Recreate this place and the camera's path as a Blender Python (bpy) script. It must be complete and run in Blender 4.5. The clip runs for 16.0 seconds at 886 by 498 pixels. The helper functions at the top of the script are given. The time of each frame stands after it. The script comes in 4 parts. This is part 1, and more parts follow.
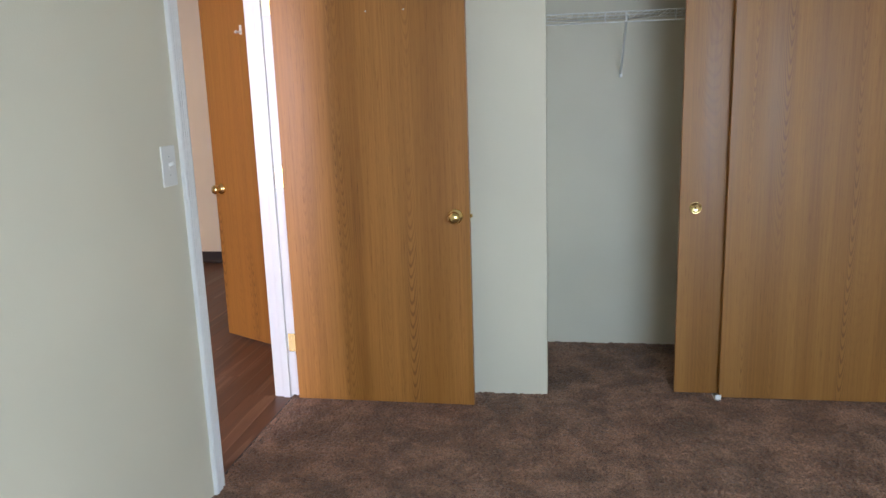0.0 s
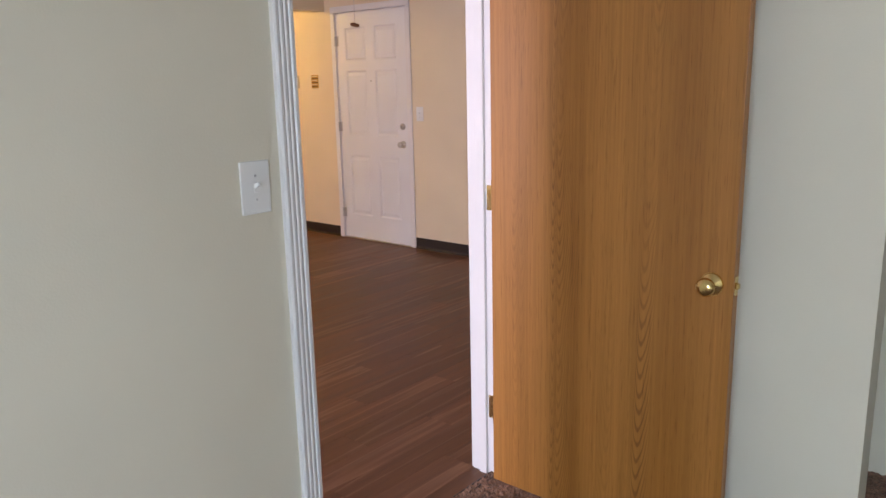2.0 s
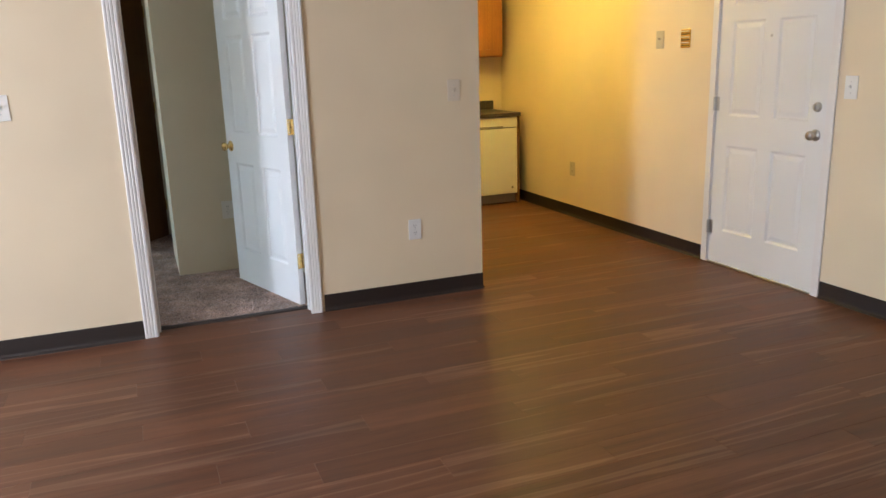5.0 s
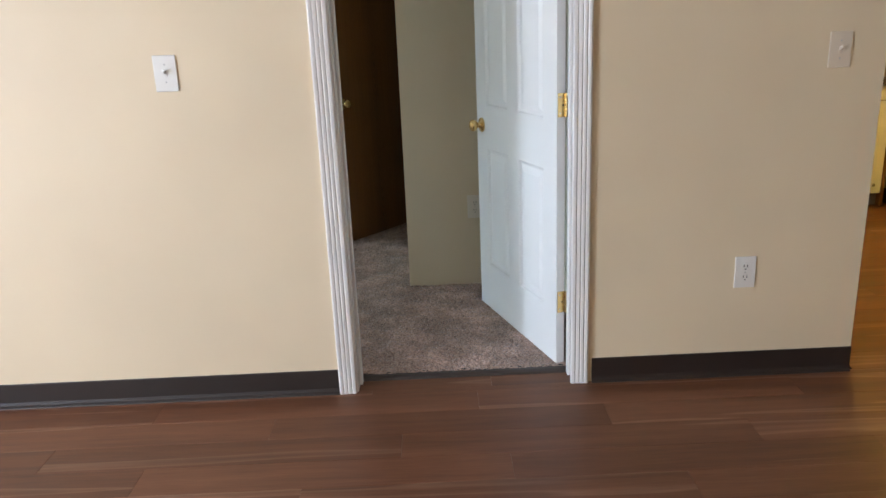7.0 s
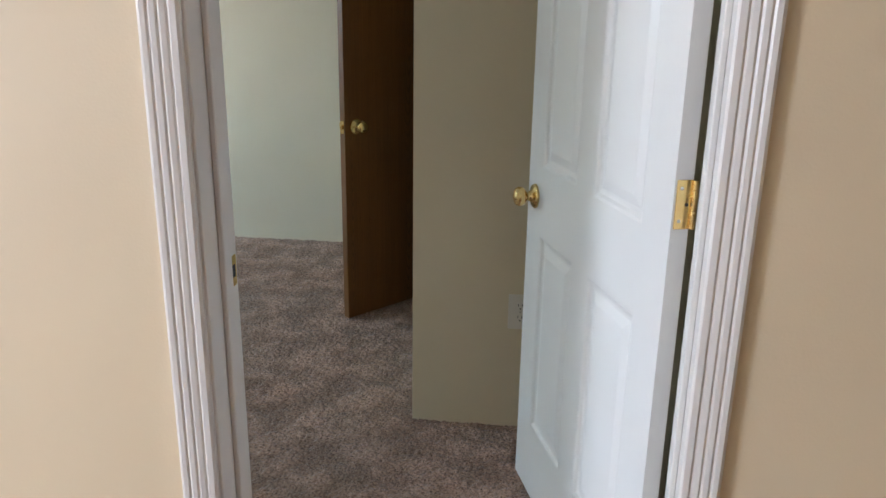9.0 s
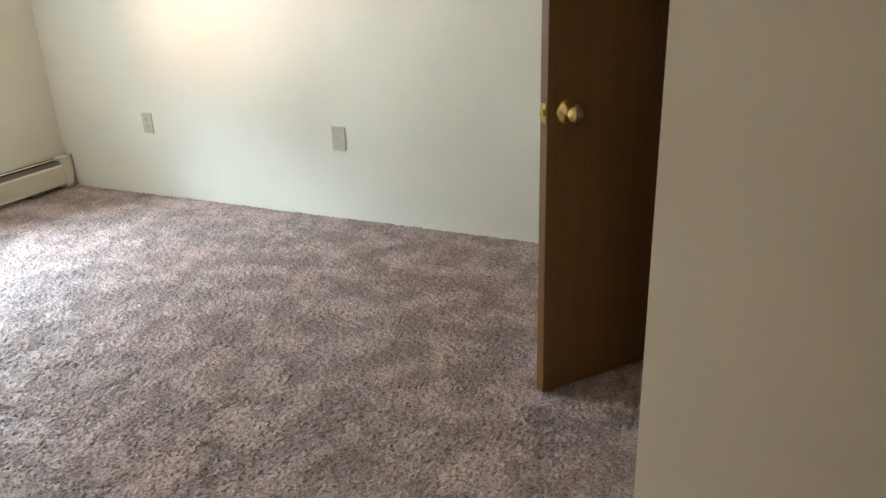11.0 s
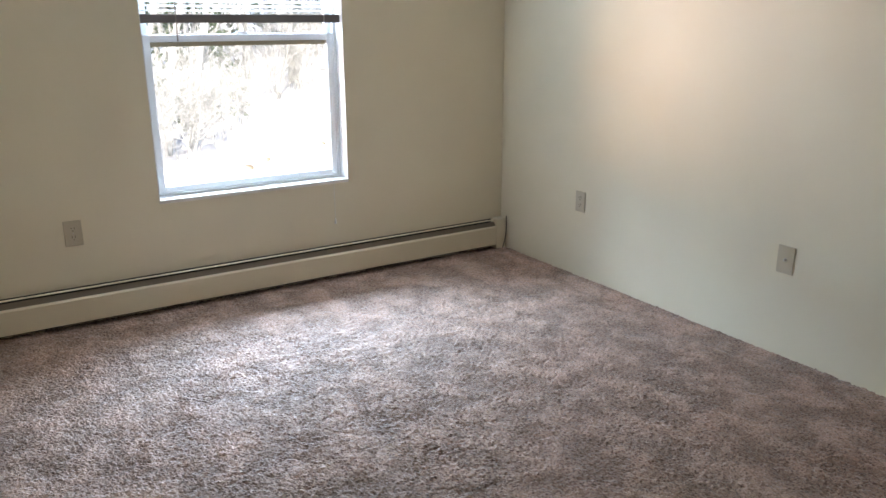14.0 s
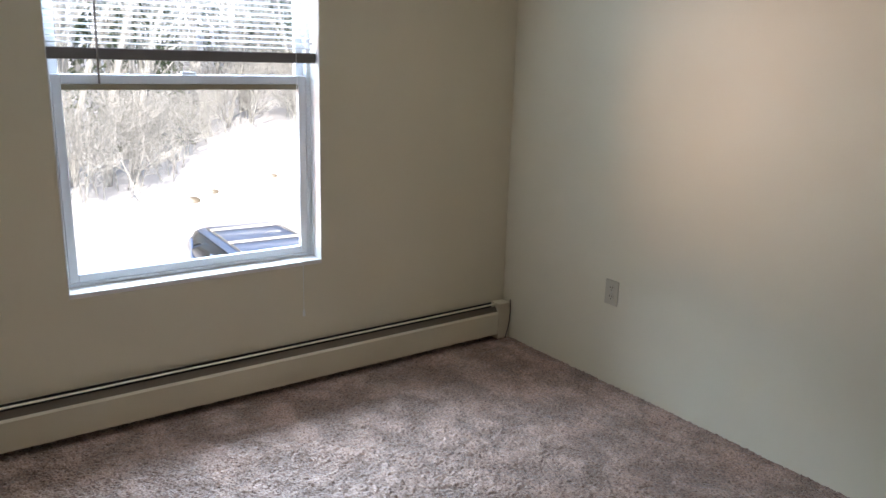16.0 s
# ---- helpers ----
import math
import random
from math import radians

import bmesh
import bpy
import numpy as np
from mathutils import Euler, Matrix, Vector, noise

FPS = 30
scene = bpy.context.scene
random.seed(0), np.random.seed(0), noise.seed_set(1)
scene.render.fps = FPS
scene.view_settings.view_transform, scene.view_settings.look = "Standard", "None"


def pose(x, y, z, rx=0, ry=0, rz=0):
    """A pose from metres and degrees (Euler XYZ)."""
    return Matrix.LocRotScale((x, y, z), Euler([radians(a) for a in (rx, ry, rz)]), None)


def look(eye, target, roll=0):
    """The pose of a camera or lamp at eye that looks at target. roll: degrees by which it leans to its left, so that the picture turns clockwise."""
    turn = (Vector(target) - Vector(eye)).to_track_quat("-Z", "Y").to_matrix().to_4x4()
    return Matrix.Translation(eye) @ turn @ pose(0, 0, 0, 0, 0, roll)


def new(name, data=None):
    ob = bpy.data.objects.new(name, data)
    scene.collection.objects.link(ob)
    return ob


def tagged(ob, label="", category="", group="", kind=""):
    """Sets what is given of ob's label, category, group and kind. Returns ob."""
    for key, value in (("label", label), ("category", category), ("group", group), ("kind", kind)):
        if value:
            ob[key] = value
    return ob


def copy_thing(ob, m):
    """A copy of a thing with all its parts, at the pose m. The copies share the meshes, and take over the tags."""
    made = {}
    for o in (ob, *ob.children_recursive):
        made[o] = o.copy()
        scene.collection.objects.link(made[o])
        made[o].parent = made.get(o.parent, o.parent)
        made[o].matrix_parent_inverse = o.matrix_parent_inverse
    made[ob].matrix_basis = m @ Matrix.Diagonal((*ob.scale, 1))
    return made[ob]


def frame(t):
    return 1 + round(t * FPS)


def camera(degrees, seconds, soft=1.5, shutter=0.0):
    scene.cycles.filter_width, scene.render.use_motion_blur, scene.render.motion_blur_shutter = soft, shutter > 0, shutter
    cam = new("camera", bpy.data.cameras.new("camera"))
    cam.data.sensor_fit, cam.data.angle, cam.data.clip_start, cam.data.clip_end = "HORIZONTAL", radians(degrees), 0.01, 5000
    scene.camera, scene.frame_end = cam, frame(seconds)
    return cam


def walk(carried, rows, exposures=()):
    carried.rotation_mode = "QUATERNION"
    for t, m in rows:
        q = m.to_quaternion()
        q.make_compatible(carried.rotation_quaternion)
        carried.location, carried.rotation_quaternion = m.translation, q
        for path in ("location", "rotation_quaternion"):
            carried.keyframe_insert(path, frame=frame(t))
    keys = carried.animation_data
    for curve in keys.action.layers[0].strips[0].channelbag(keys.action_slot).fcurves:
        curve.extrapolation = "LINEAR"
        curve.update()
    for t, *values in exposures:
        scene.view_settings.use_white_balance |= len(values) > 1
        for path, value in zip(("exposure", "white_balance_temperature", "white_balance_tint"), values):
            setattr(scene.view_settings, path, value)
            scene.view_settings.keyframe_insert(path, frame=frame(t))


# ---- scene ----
cam = camera(60.4, 16.0)
PATH = [
    (0, (-2.527, -5.393, 1.454), (-0.597, -5.069, 1.041), -1.9),
    (0.5, (-2.287, -5.529, 1.458), (-0.415, -4.958, 1.048), -0.8),
    (1, (-2.017, -5.687, 1.466), (-0.267, -4.805, 1.067), 1.4),
    (1.5, (-1.708, -5.72, 1.455), (-0.096, -4.622, 1.011), -0.9),
    (2, (-1.346, -5.68, 1.482), (0.142, -4.415, 1.052), -1.3),
    (2.5, (-1.026, -5.634, 1.466), (0.35, -4.246, 1.039), 0.8),
    (3, (-0.698, -5.476, 1.447), (0.553, -3.985, 0.988), 0.3),
    (3.2, (-0.58, -5.369, 1.458), (0.634, -3.846, 1.0), -0.3),
    (5.3, (0.169, -4.028, 1.406), (0.741, -2.177, 0.909), -1.0),
    (5.5, (0.229, -3.891, 1.391), (0.688, -2.012, 0.884), -0.4),
    (6, (0.295, -3.511, 1.371), (0.47, -1.607, 0.784), -1.0),
    (6.5, (0.318, -3.124, 1.408), (0.41, -1.22, 0.803), -2.9),
    (7, (0.409, -2.73, 1.392), (0.426, -0.815, 0.818), -2.4),
    (7.5, (0.474, -2.345, 1.394), (0.454, -0.427, 0.827), -1.5),
    (8, (0.517, -1.938, 1.404), (0.503, -0.018, 0.843), -0.0),
    (8.5, (0.593, -1.549, 1.399), (0.52, 0.366, 0.829), 1.8),
    (9, (0.627, -1.201, 1.38), (0.414, 0.701, 0.801), 0.9),
    (9.2, (0.625, -1.043, 1.381), (0.36, 0.85, 0.792), 0.3),
    (11.3, (0.364, 0.169, 1.348), (-0.543, 1.766, 0.558), -1.9),
    (11.5, (0.319, 0.235, 1.334), (-0.677, 1.761, 0.51), -1.7),
    (12, (0.258, 0.407, 1.311), (-0.967, 1.721, 0.432), -1.2),
    (12.5, (0.222, 0.511, 1.277), (-1.132, 1.668, 0.369), -1.4),
    (13, (0.198, 0.508, 1.307), (-1.205, 1.63, 0.428), -1.6),
    (13.5, (0.2, 0.454, 1.44), (-1.324, 1.538, 0.734), -1.2),
    (14, (0.182, 0.43, 1.436), (-1.44, 1.451, 0.865), -0.2),
    (14.5, (0.074, 0.46, 1.454), (-1.594, 1.428, 0.924), 0.8),
    (15, (-0.185, 0.54, 1.483), (-1.857, 1.513, 0.978), 1.1),
    (15.5, (-0.449, 0.648, 1.514), (-2.09, 1.678, 1.018), 1.4),
    (16, (-0.746, 0.748, 1.491), (-2.31, 1.891, 0.995), 1.7),
]
walk(cam, [(t, look(e, g, r)) for t, e, g, r in PATH], [(0.0, 1.98, 6650, 26), (3.0, 1.80, 6900, 34), (5.5, 2.22, 6200, 9), (9.0, 2.15, 6480, 11), (11.5, 2.65, 6850, 17), (12.5, 2.3, 6950, 18), (13.5, 1.98, 6900, 20), (14.5, 1.5, 6900, 21), (16.0, 1.08, 6900, 22)])

# ---- world, sun, exposure ----
world = bpy.data.worlds.new("world")
scene.world = world
world.use_nodes = True
wn = world.node_tree
sky = wn.nodes.new("ShaderNodeTexSky")
sky.sky_type, sky.sun_disc = "NISHITA", False
sky.sun_elevation, sky.sun_rotation = radians(36), radians(109)
wn.nodes["Background"].inputs[1].default_value = 0.15
wn.links.new(sky.outputs[0], wn.nodes["Background"].inputs[0])

sun = new("sun", bpy.data.lights.new("sun", "SUN"))
sun.data.energy, sun.data.angle, sun.data.color = 4.5, radians(0.5), (1.0, 0.95, 0.86)
sun.matrix_world = look((34, -12, 26.2), (0, 0, 0))


XW0 = -3.743     # room face of the west wall


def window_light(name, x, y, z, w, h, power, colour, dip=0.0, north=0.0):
    """Area lamp that stands in for sky light through a window on the west side."""
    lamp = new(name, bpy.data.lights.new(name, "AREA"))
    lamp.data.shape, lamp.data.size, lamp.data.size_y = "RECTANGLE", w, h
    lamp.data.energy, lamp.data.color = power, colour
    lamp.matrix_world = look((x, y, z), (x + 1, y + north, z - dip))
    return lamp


window_light("living_window_light", XW0 - 0.03, -2.6, 1.345, 0.96, 1.55, 48, (0.75, 0.82, 1.0), 0.40)
window_light("bedroom_window_light", XW0 - 0.03, -6.5, 1.345, 1.58, 1.55, 36, (0.53, 0.80, 0.99), 1.0, 0.45)
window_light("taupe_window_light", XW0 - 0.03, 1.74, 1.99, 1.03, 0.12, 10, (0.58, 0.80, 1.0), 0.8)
# added lamp outside, above the window and out of view, standing in for sky
window_light("taupe_sky_standin", XW0 - 2.4, 1.74, 3.1, 5.6, 1.7, 690, (0.50, 0.75, 1.0), 0.9)
# added warm lamp outside the same window, standing in for sunlit snow to the south-west
snow_bounce_standin = new("snow_bounce_standin", bpy.data.lights.new("snow_bounce_standin", "AREA"))
snow_bounce_standin.data.shape, snow_bounce_standin.data.size, snow_bounce_standin.data.size_y = "RECTANGLE", 1.5, 1.6
snow_bounce_standin.data.energy, snow_bounce_standin.data.color = 80, (1.0, 0.70, 0.50)
snow_bounce_standin.matrix_world = look((-6.5, -1.0, 0.0), (-3.74, 2.0, 1.0))
bulb = new("kitchen_bulb", bpy.data.lights.new("kitchen_bulb", "POINT"))
bulb.data.energy, bulb.data.color, bulb.data.shadow_soft_size = 9.5, (1.0, 0.74, 0.15), 0.09
bulb.location = (2.62, 1.5, 2.27)


# ---- materials ----
def mat(name, colour, rough=0.5, metal=0.0):
    m = bpy.data.materials.new(name)
    m.use_nodes = True
    b = m.node_tree.nodes["Principled BSDF"]
    b.inputs["Base Color"].default_value = (*colour, 1)
    b.inputs["Roughness"].default_value = rough
    b.inputs["Metallic"].default_value = metal
    return m


class Nodes:
    """Short names for wiring one material."""

    def __init__(self, m):
        self.t = m.node_tree
        self.b = self.t.nodes["Principled BSDF"]

    def n(self, kind, **inputs):
        node = self.t.nodes.new(kind)
        for key, value in inputs.items():
            node.inputs[key.replace("_", " ")].default_value = value
        return node

    def link(self, a, b):
        self.t.links.new(a, b)

    def coords(self, scale=(1, 1, 1), kind="Object"):
        c = self.t.nodes.new("ShaderNodeTexCoord")
        mp = self.n("ShaderNodeMapping", Scale=scale)
        self.link(c.outputs[kind], mp.inputs["Vector"])
        return mp.outputs[0]

    def noise(self, vec, scale, detail=3, rough=0.55, dist=0.0):
        node = self.n("ShaderNodeTexNoise", Scale=scale, Detail=detail, Roughness=rough, Distortion=dist)
        self.link(vec, node.inputs["Vector"])
        return node.outputs[0]

    def ramp(self, fac, stops):
        node = self.t.nodes.new("ShaderNodeValToRGB")
        el = node.color_ramp.elements
        while len(el) < len(stops):
            el.new(0.5)
        for e, (p, c) in zip(el, stops):
            e.position, e.color = p, (*c, 1) if len(c) == 3 else c
        self.link(fac, node.inputs[0])
        return node.outputs[0]

    def mix(self, a, b, fac, how="MIX"):
        node = self.t.nodes.new("ShaderNodeMix")
        node.data_type, node.blend_type = "RGBA", how
        for sock, v in ((node.inputs[6], a), (node.inputs[7], b), (node.inputs[0], fac)):
            if isinstance(v, (int, float)):
                sock.default_value = v
            elif isinstance(v, tuple):
                sock.default_value = (*v, 1)
            else:
                self.link(v, sock)
        return node.outputs[2]

    def math(self, op, a, b=0.0):
        node = self.t.nodes.new("ShaderNodeMath")
        node.operation = op
        for sock, v in zip(node.inputs, (a, b)):
            if isinstance(v, (int, float)):
                sock.default_value = v
            else:
                self.link(v, sock)
        return node.outputs[0]

    def bump(self, height, strength=0.2, distance=0.002):
        node = self.n("ShaderNodeBump", Strength=strength, Distance=distance)
        self.link(height, node.inputs["Height"])
        self.link(node.outputs[0], self.b.inputs["Normal"])

    def colour(self, sock):
        self.link(sock, self.b.inputs["Base Color"])

    def rough(self, sock):
        self.link(sock, self.b.inputs["Roughness"])


def paint(name, colour, rough=0.55, orange=0.25):
    """Rolled wall paint with a faint orange-peel and slight mottling."""
    m = mat(name, colour, rough)
    k = Nodes(m)
    v = k.coords()
    big = k.noise(v, 1.3, 2)
    dark = tuple(c * 0.93 for c in colour)
    k.colour(k.mix(dark, colour, k.ramp(big, [(0.35, (0, 0, 0)), (0.65, (1, 1, 1))])))
    k.bump(k.noise(v, 160, 2), orange, 0.0015)
    return m


wall_paint = paint("cream_wall_paint", (0.79, 0.650, 0.445))
room_paint = paint("bedroom_wall_paint", (0.755, 0.685, 0.525))
ceiling_paint = paint("ceiling_paint", (0.82, 0.81, 0.77), 0.8, 0.6)
trim_paint = paint("white_trim_paint", (0.79, 0.76, 0.72), 0.35, 0.05)
door_paint = paint("white_door_paint", (0.80, 0.79, 0.76), 0.32, 0.08)
plate_plastic = mat("white_plate_plastic", (0.80, 0.78, 0.72), 0.35)
almond_plastic = mat("almond_plate_plastic", (0.50, 0.44, 0.33), 0.4)
ivory_plastic = mat("ivory_plate_plastic", (0.70, 0.60, 0.47), 0.4)
slot_dark = mat("slot_dark", (0.02, 0.02, 0.02), 0.6)
vinyl = paint("white_vinyl", (0.80, 0.82, 0.84), 0.35, 0.02)
seal_shade_tan = mat("tan_shaded_seal", (0.34, 0.30, 0.21), 0.6)
radiator_enamel = paint("cream_radiator_enamel", (0.74, 0.66, 0.50), 0.4, 0.05)
damper_metal = mat("damper_metal", (0.15, 0.115, 0.08), 0.5)
shaded_fin_metal = mat("shaded_radiator_fin", (0.05, 0.045, 0.04), 0.6, 0.5)
cove_rubber = paint("dark_brown_cove_base", (0.024, 0.015, 0.011), 0.55, 0.1)
strip_rubber = paint("transition_strip", (0.045, 0.032, 0.026), 0.5, 0.1)
steel = mat("brushed_steel", (0.55, 0.53, 0.50), 0.3, 1.0)
white_enamel = mat("white_appliance_enamel", (0.80, 0.79, 0.76), 0.25)
grey_plastic = mat("grey_plastic", (0.24, 0.22, 0.20), 0.45)
# blind's bottom rail: the dark grey carries its shade against the window
rail_backlit_grey = mat("backlit_rail_vinyl", (0.17, 0.16, 0.155), 0.5)
slat_vinyl = mat("blind_slat_vinyl", (0.78, 0.78, 0.76), 0.45)
cable_black = mat("cable", (0.10, 0.08, 0.07), 0.6)
lamp_glass = mat("frosted_lamp_glass", (0.9, 0.85, 0.75), 0.4)
lamp_glass.node_tree.nodes["Principled BSDF"].inputs["Emission Color"].default_value = (1.0, 0.75, 0.4, 1)
lamp_glass.node_tree.nodes["Principled BSDF"].inputs["Emission Strength"].default_value = 2.0


def brass_mat():
    m = mat("polished_brass", (0.78, 0.57, 0.24), 0.16, 1.0)
    k = Nodes(m)
    k.rough(k.ramp(k.noise(k.coords(), 40, 3), [(0.3, (0.10,) * 3), (0.75, (0.32,) * 3)]))
    return m


brass = brass_mat()


def oak_mat(name, light, dark, rough=0.42):
    """Oak veneer along local z: nested cathedral arches in narrow bands, straight fine grain between, short pores."""
    m = mat(name, light, rough)
    k = Nodes(m)
    c = k.t.nodes.new("ShaderNodeTexCoord")
    info = k.t.nodes.new("ShaderNodeObjectInfo")
    sep = k.t.nodes.new("ShaderNodeSeparateXYZ")
    k.link(c.outputs["Object"], sep.inputs[0])
    z = sep.outputs[2]
    sway = k.math("MULTIPLY", k.math("SUBTRACT", k.noise(k.coords((3, 3, 0.9)), 1.0, 2, 0.5), 0.5), 0.055)
    u = k.math("ADD", k.math("ADD", k.math("ADD", sep.outputs[0], sep.outputs[1]), sway), k.math("MULTIPLY", info.outputs["Random"], 3.0))
    u = k.math("ADD", u, k.math("MULTIPLY", k.noise(k.coords((5, 5, 0.02)), 1.0, 1, 0.4), 0.20))

    def arches(width, reach, offset):
        cell = k.math("ADD", k.math("DIVIDE", u, width), offset)
        band = k.t.nodes.new("ShaderNodeTexWhiteNoise")
        band.noise_dimensions = "1D"
        k.link(k.math("FLOOR", cell), band.inputs["W"])
        across = k.math("MULTIPLY", k.math("SUBTRACT", k.math("FRACT", cell), 0.5), width)
        rise = k.math("MULTIPLY", k.math("MULTIPLY", across, across), 230.0)
        drift = k.math("MULTIPLY", k.noise(k.coords((8, 8, 1.8)), 1.0, 3, 0.5), 0.26)
        phase = k.math("ADD", k.math("ADD", k.math("SUBTRACT", z, rise), drift), k.math("MULTIPLY", band.outputs["Value"], 7.0))
        wave = k.math("SINE", k.math("MULTIPLY", phase, 6.28 / 0.062))
        line = k.ramp(k.math("ADD", k.math("MULTIPLY", wave, 0.5), 0.5), [(0.60, (0, 0, 0)), (0.93, (1, 1, 1))])
        side = k.ramp(k.math("DIVIDE", k.math("ABSOLUTE", across), reach), [(0.55, (1, 1, 1)), (1.0, (0, 0, 0))])
        along = k.ramp(k.noise(k.coords((3, 3, 1.1)), 1.0, 1, 0.4), [(0.40, (0.15,) * 3), (0.58, (1, 1, 1))])
        return k.math("MULTIPLY", k.math("MULTIPLY", line, side), k.math("MULTIPLY", along, k.ramp(band.outputs["Value"], [(0.35, (0.05,) * 3), (0.85, (0.68,) * 3)])))

    figure = k.math("MAXIMUM", arches(0.23, 0.060, 0.0), arches(0.157, 0.034, 0.37))
    fine = k.noise(k.coords((120, 120, 1.6)), 1.0, 3, 0.6)
    pores = k.noise(k.coords((300, 300, 11)), 1.0, 2, 0.5)
    wide = k.noise(k.coords((7, 7, 0.12)), 1.0, 2, 0.5)
    col = k.mix(light, dark, figure)
    col = k.mix(col, k.ramp(fine, [(0.30, (0.86, 0.83, 0.78)), (0.62, (1.05, 1.05, 1.03))]), 1.0, "MULTIPLY")
    col = k.mix(col, k.ramp(wide, [(0.35, (0.84, 0.80, 0.74)), (0.65, (1.08, 1.08, 1.07))]), 1.0, "MULTIPLY")
    col = k.mix(col, k.ramp(pores, [(0.28, (0.74, 0.68, 0.60)), (0.40, (1, 1, 1)), (0.66, (1, 1, 1)), (0.76, (1.20, 1.19, 1.16))]), 1.0, "MULTIPLY")
    k.colour(col)
    k.rough(k.ramp(wide, [(0.3, (rough - 0.06,) * 3), (0.7, (rough + 0.08,) * 3)]))
    k.bump(pores, 0.12, 0.0006)
    return m


oak = oak_mat("oak_veneer", (0.40, 0.162, 0.032), (0.17, 0.060, 0.011))
# darker oak: holds the closet door's shade, also used for dark wooden parts
oak_dark_shaded = oak_mat("dark_shaded_oak_veneer", (0.185, 0.078, 0.019), (0.10, 0.045, 0.011))
oak_closet = oak_mat("amber_oak_veneer", (0.33, 0.138, 0.026), (0.15, 0.054, 0.010))
oak_cabinet = oak_mat("oak_cabinet", (0.36, 0.15, 0.035), (0.20, 0.075, 0.018))


def plank_mat():
    """Wood-look vinyl planks: brown with long pale streaks, each plank a little different."""
    m = mat("vinyl_plank", (0.12, 0.055, 0.03), 0.36)
    m.node_tree.nodes["Principled BSDF"].inputs["Specular IOR Level"].default_value = 0.30
    k = Nodes(m)
    info = k.t.nodes.new("ShaderNodeObjectInfo")
    c = k.t.nodes.new("ShaderNodeTexCoord")
    off = k.t.nodes.new("ShaderNodeCombineXYZ")
    k.link(k.math("MULTIPLY", info.outputs["Random"], 37.0), off.inputs[0])
    k.link(k.math("MULTIPLY", info.outputs["Random"], 91.0), off.inputs[1])
    add = k.t.nodes.new("ShaderNodeVectorMath")
    k.link(c.outputs["Object"], add.inputs[0])
    k.link(off.outputs[0], add.inputs[1])

    def stretched(s):
        mp = k.n("ShaderNodeMapping", Scale=s)
        k.link(add.outputs[0], mp.inputs["Vector"])
        return mp.outputs[0]

    a = k.noise(stretched((0.9, 16, 4)), 1.0, 4, 0.6, 0.3)
    b = k.noise(stretched((0.40, 9, 4)), 1.0, 2, 0.5, 0.12)
    f = k.noise(stretched((8, 260, 8)), 1.0, 2, 0.5)
    col = k.ramp(a, [(0.28, (0.098, 0.040, 0.021)), (0.5, (0.146, 0.062, 0.033)), (0.72, (0.190, 0.086, 0.048))])
    vein = k.ramp(b, [(0.555, (0, 0, 0)), (0.575, (1, 1, 1)), (0.585, (0.7, 0.7, 0.7)), (0.64, (0, 0, 0))])
    col = k.mix(col, (0.36, 0.21, 0.135), k.math("MULTIPLY", vein, 0.38))
    col = k.mix(col, k.ramp(f, [(0.3, (0.84, 0.84, 0.84)), (0.6, (1.05, 1.05, 1.05))]), 1.0, "MULTIPLY")
    tone = k.ramp(info.outputs["Random"], [(0.0, (0.86, 0.86, 0.86)), (1.0, (1.14, 1.13, 1.12))])
    k.colour(k.mix(col, tone, 1.0, "MULTIPLY"))
    k.rough(k.ramp(a, [(0.3, (0.36,) * 3), (0.7, (0.50,) * 3)]))
    k.bump(f, 0.10, 0.0006)
    return m


plank_vinyl = plank_mat()


def carpet_mat(name, low, high, sheen, lean, gloss):
    """Cut-pile carpet: tufts of two close tones with the shade between them painted in, and broad trodden patches where
    the pile leans another way, its light and shade put into the colour.
    """
    m = mat(name, high, 0.6)
    k = Nodes(m)
    v = k.coords()
    tuft = k.noise(v, 125, 2, 0.6)
    patch = k.noise(v, 6.0, 6, 0.64, 0.25)
    trod = k.noise(v, 2.3, 3, 0.6, 0.4)
    hue = k.noise(v, 1.7, 3, 0.6)
    col = k.ramp(tuft, [(0.34, tuple(c * 0.84 for c in low)), (0.44, tuple((a + b) / 2 for a, b in zip(low, high))), (0.60, high)])
    col = k.mix(col, k.ramp(patch, [(0.41, (1 - lean, 0.99 - lean, 0.98 - lean)), (0.50, (0.97, 0.96, 0.955)), (0.56, (1 + lean, 1 + lean, 1.01 + lean)), (0.64, (1 + lean * 1.4, 1 + lean * 1.4, 1.02 + lean * 1.4))]), 1.0, "MULTIPLY")
    k.colour(k.mix(col, k.ramp(hue, [(0.38, (1.05, 0.98, 0.94)), (0.62, (1.0, 1.0, 1.0))]), 1.0, "MULTIPLY"))
    k.b.inputs["Sheen Weight"].default_value = sheen
    k.b.inputs["Sheen Roughness"].default_value = 0.35
    k.b.inputs["Specular IOR Level"].default_value = gloss
    pile = k.math("MULTIPLY", k.noise(v, 130, 2, 0.6), 0.0032)
    slope = k.math("ADD", k.math("MULTIPLY", patch, 0.046), k.math("MULTIPLY", trod, 0.030))
    k.bump(k.math("ADD", pile, slope), 1.0, 1.0)
    return m


carpet_taupe = carpet_mat("taupe_carpet_pile", (0.185, 0.118, 0.088), (0.425, 0.304, 0.245), 0.35, 0.23, 0.40)
carpet_brown = carpet_mat("brown_carpet_pile", (0.120, 0.062, 0.040), (0.275, 0.156, 0.100), 0.12, 0.26, 0.35)


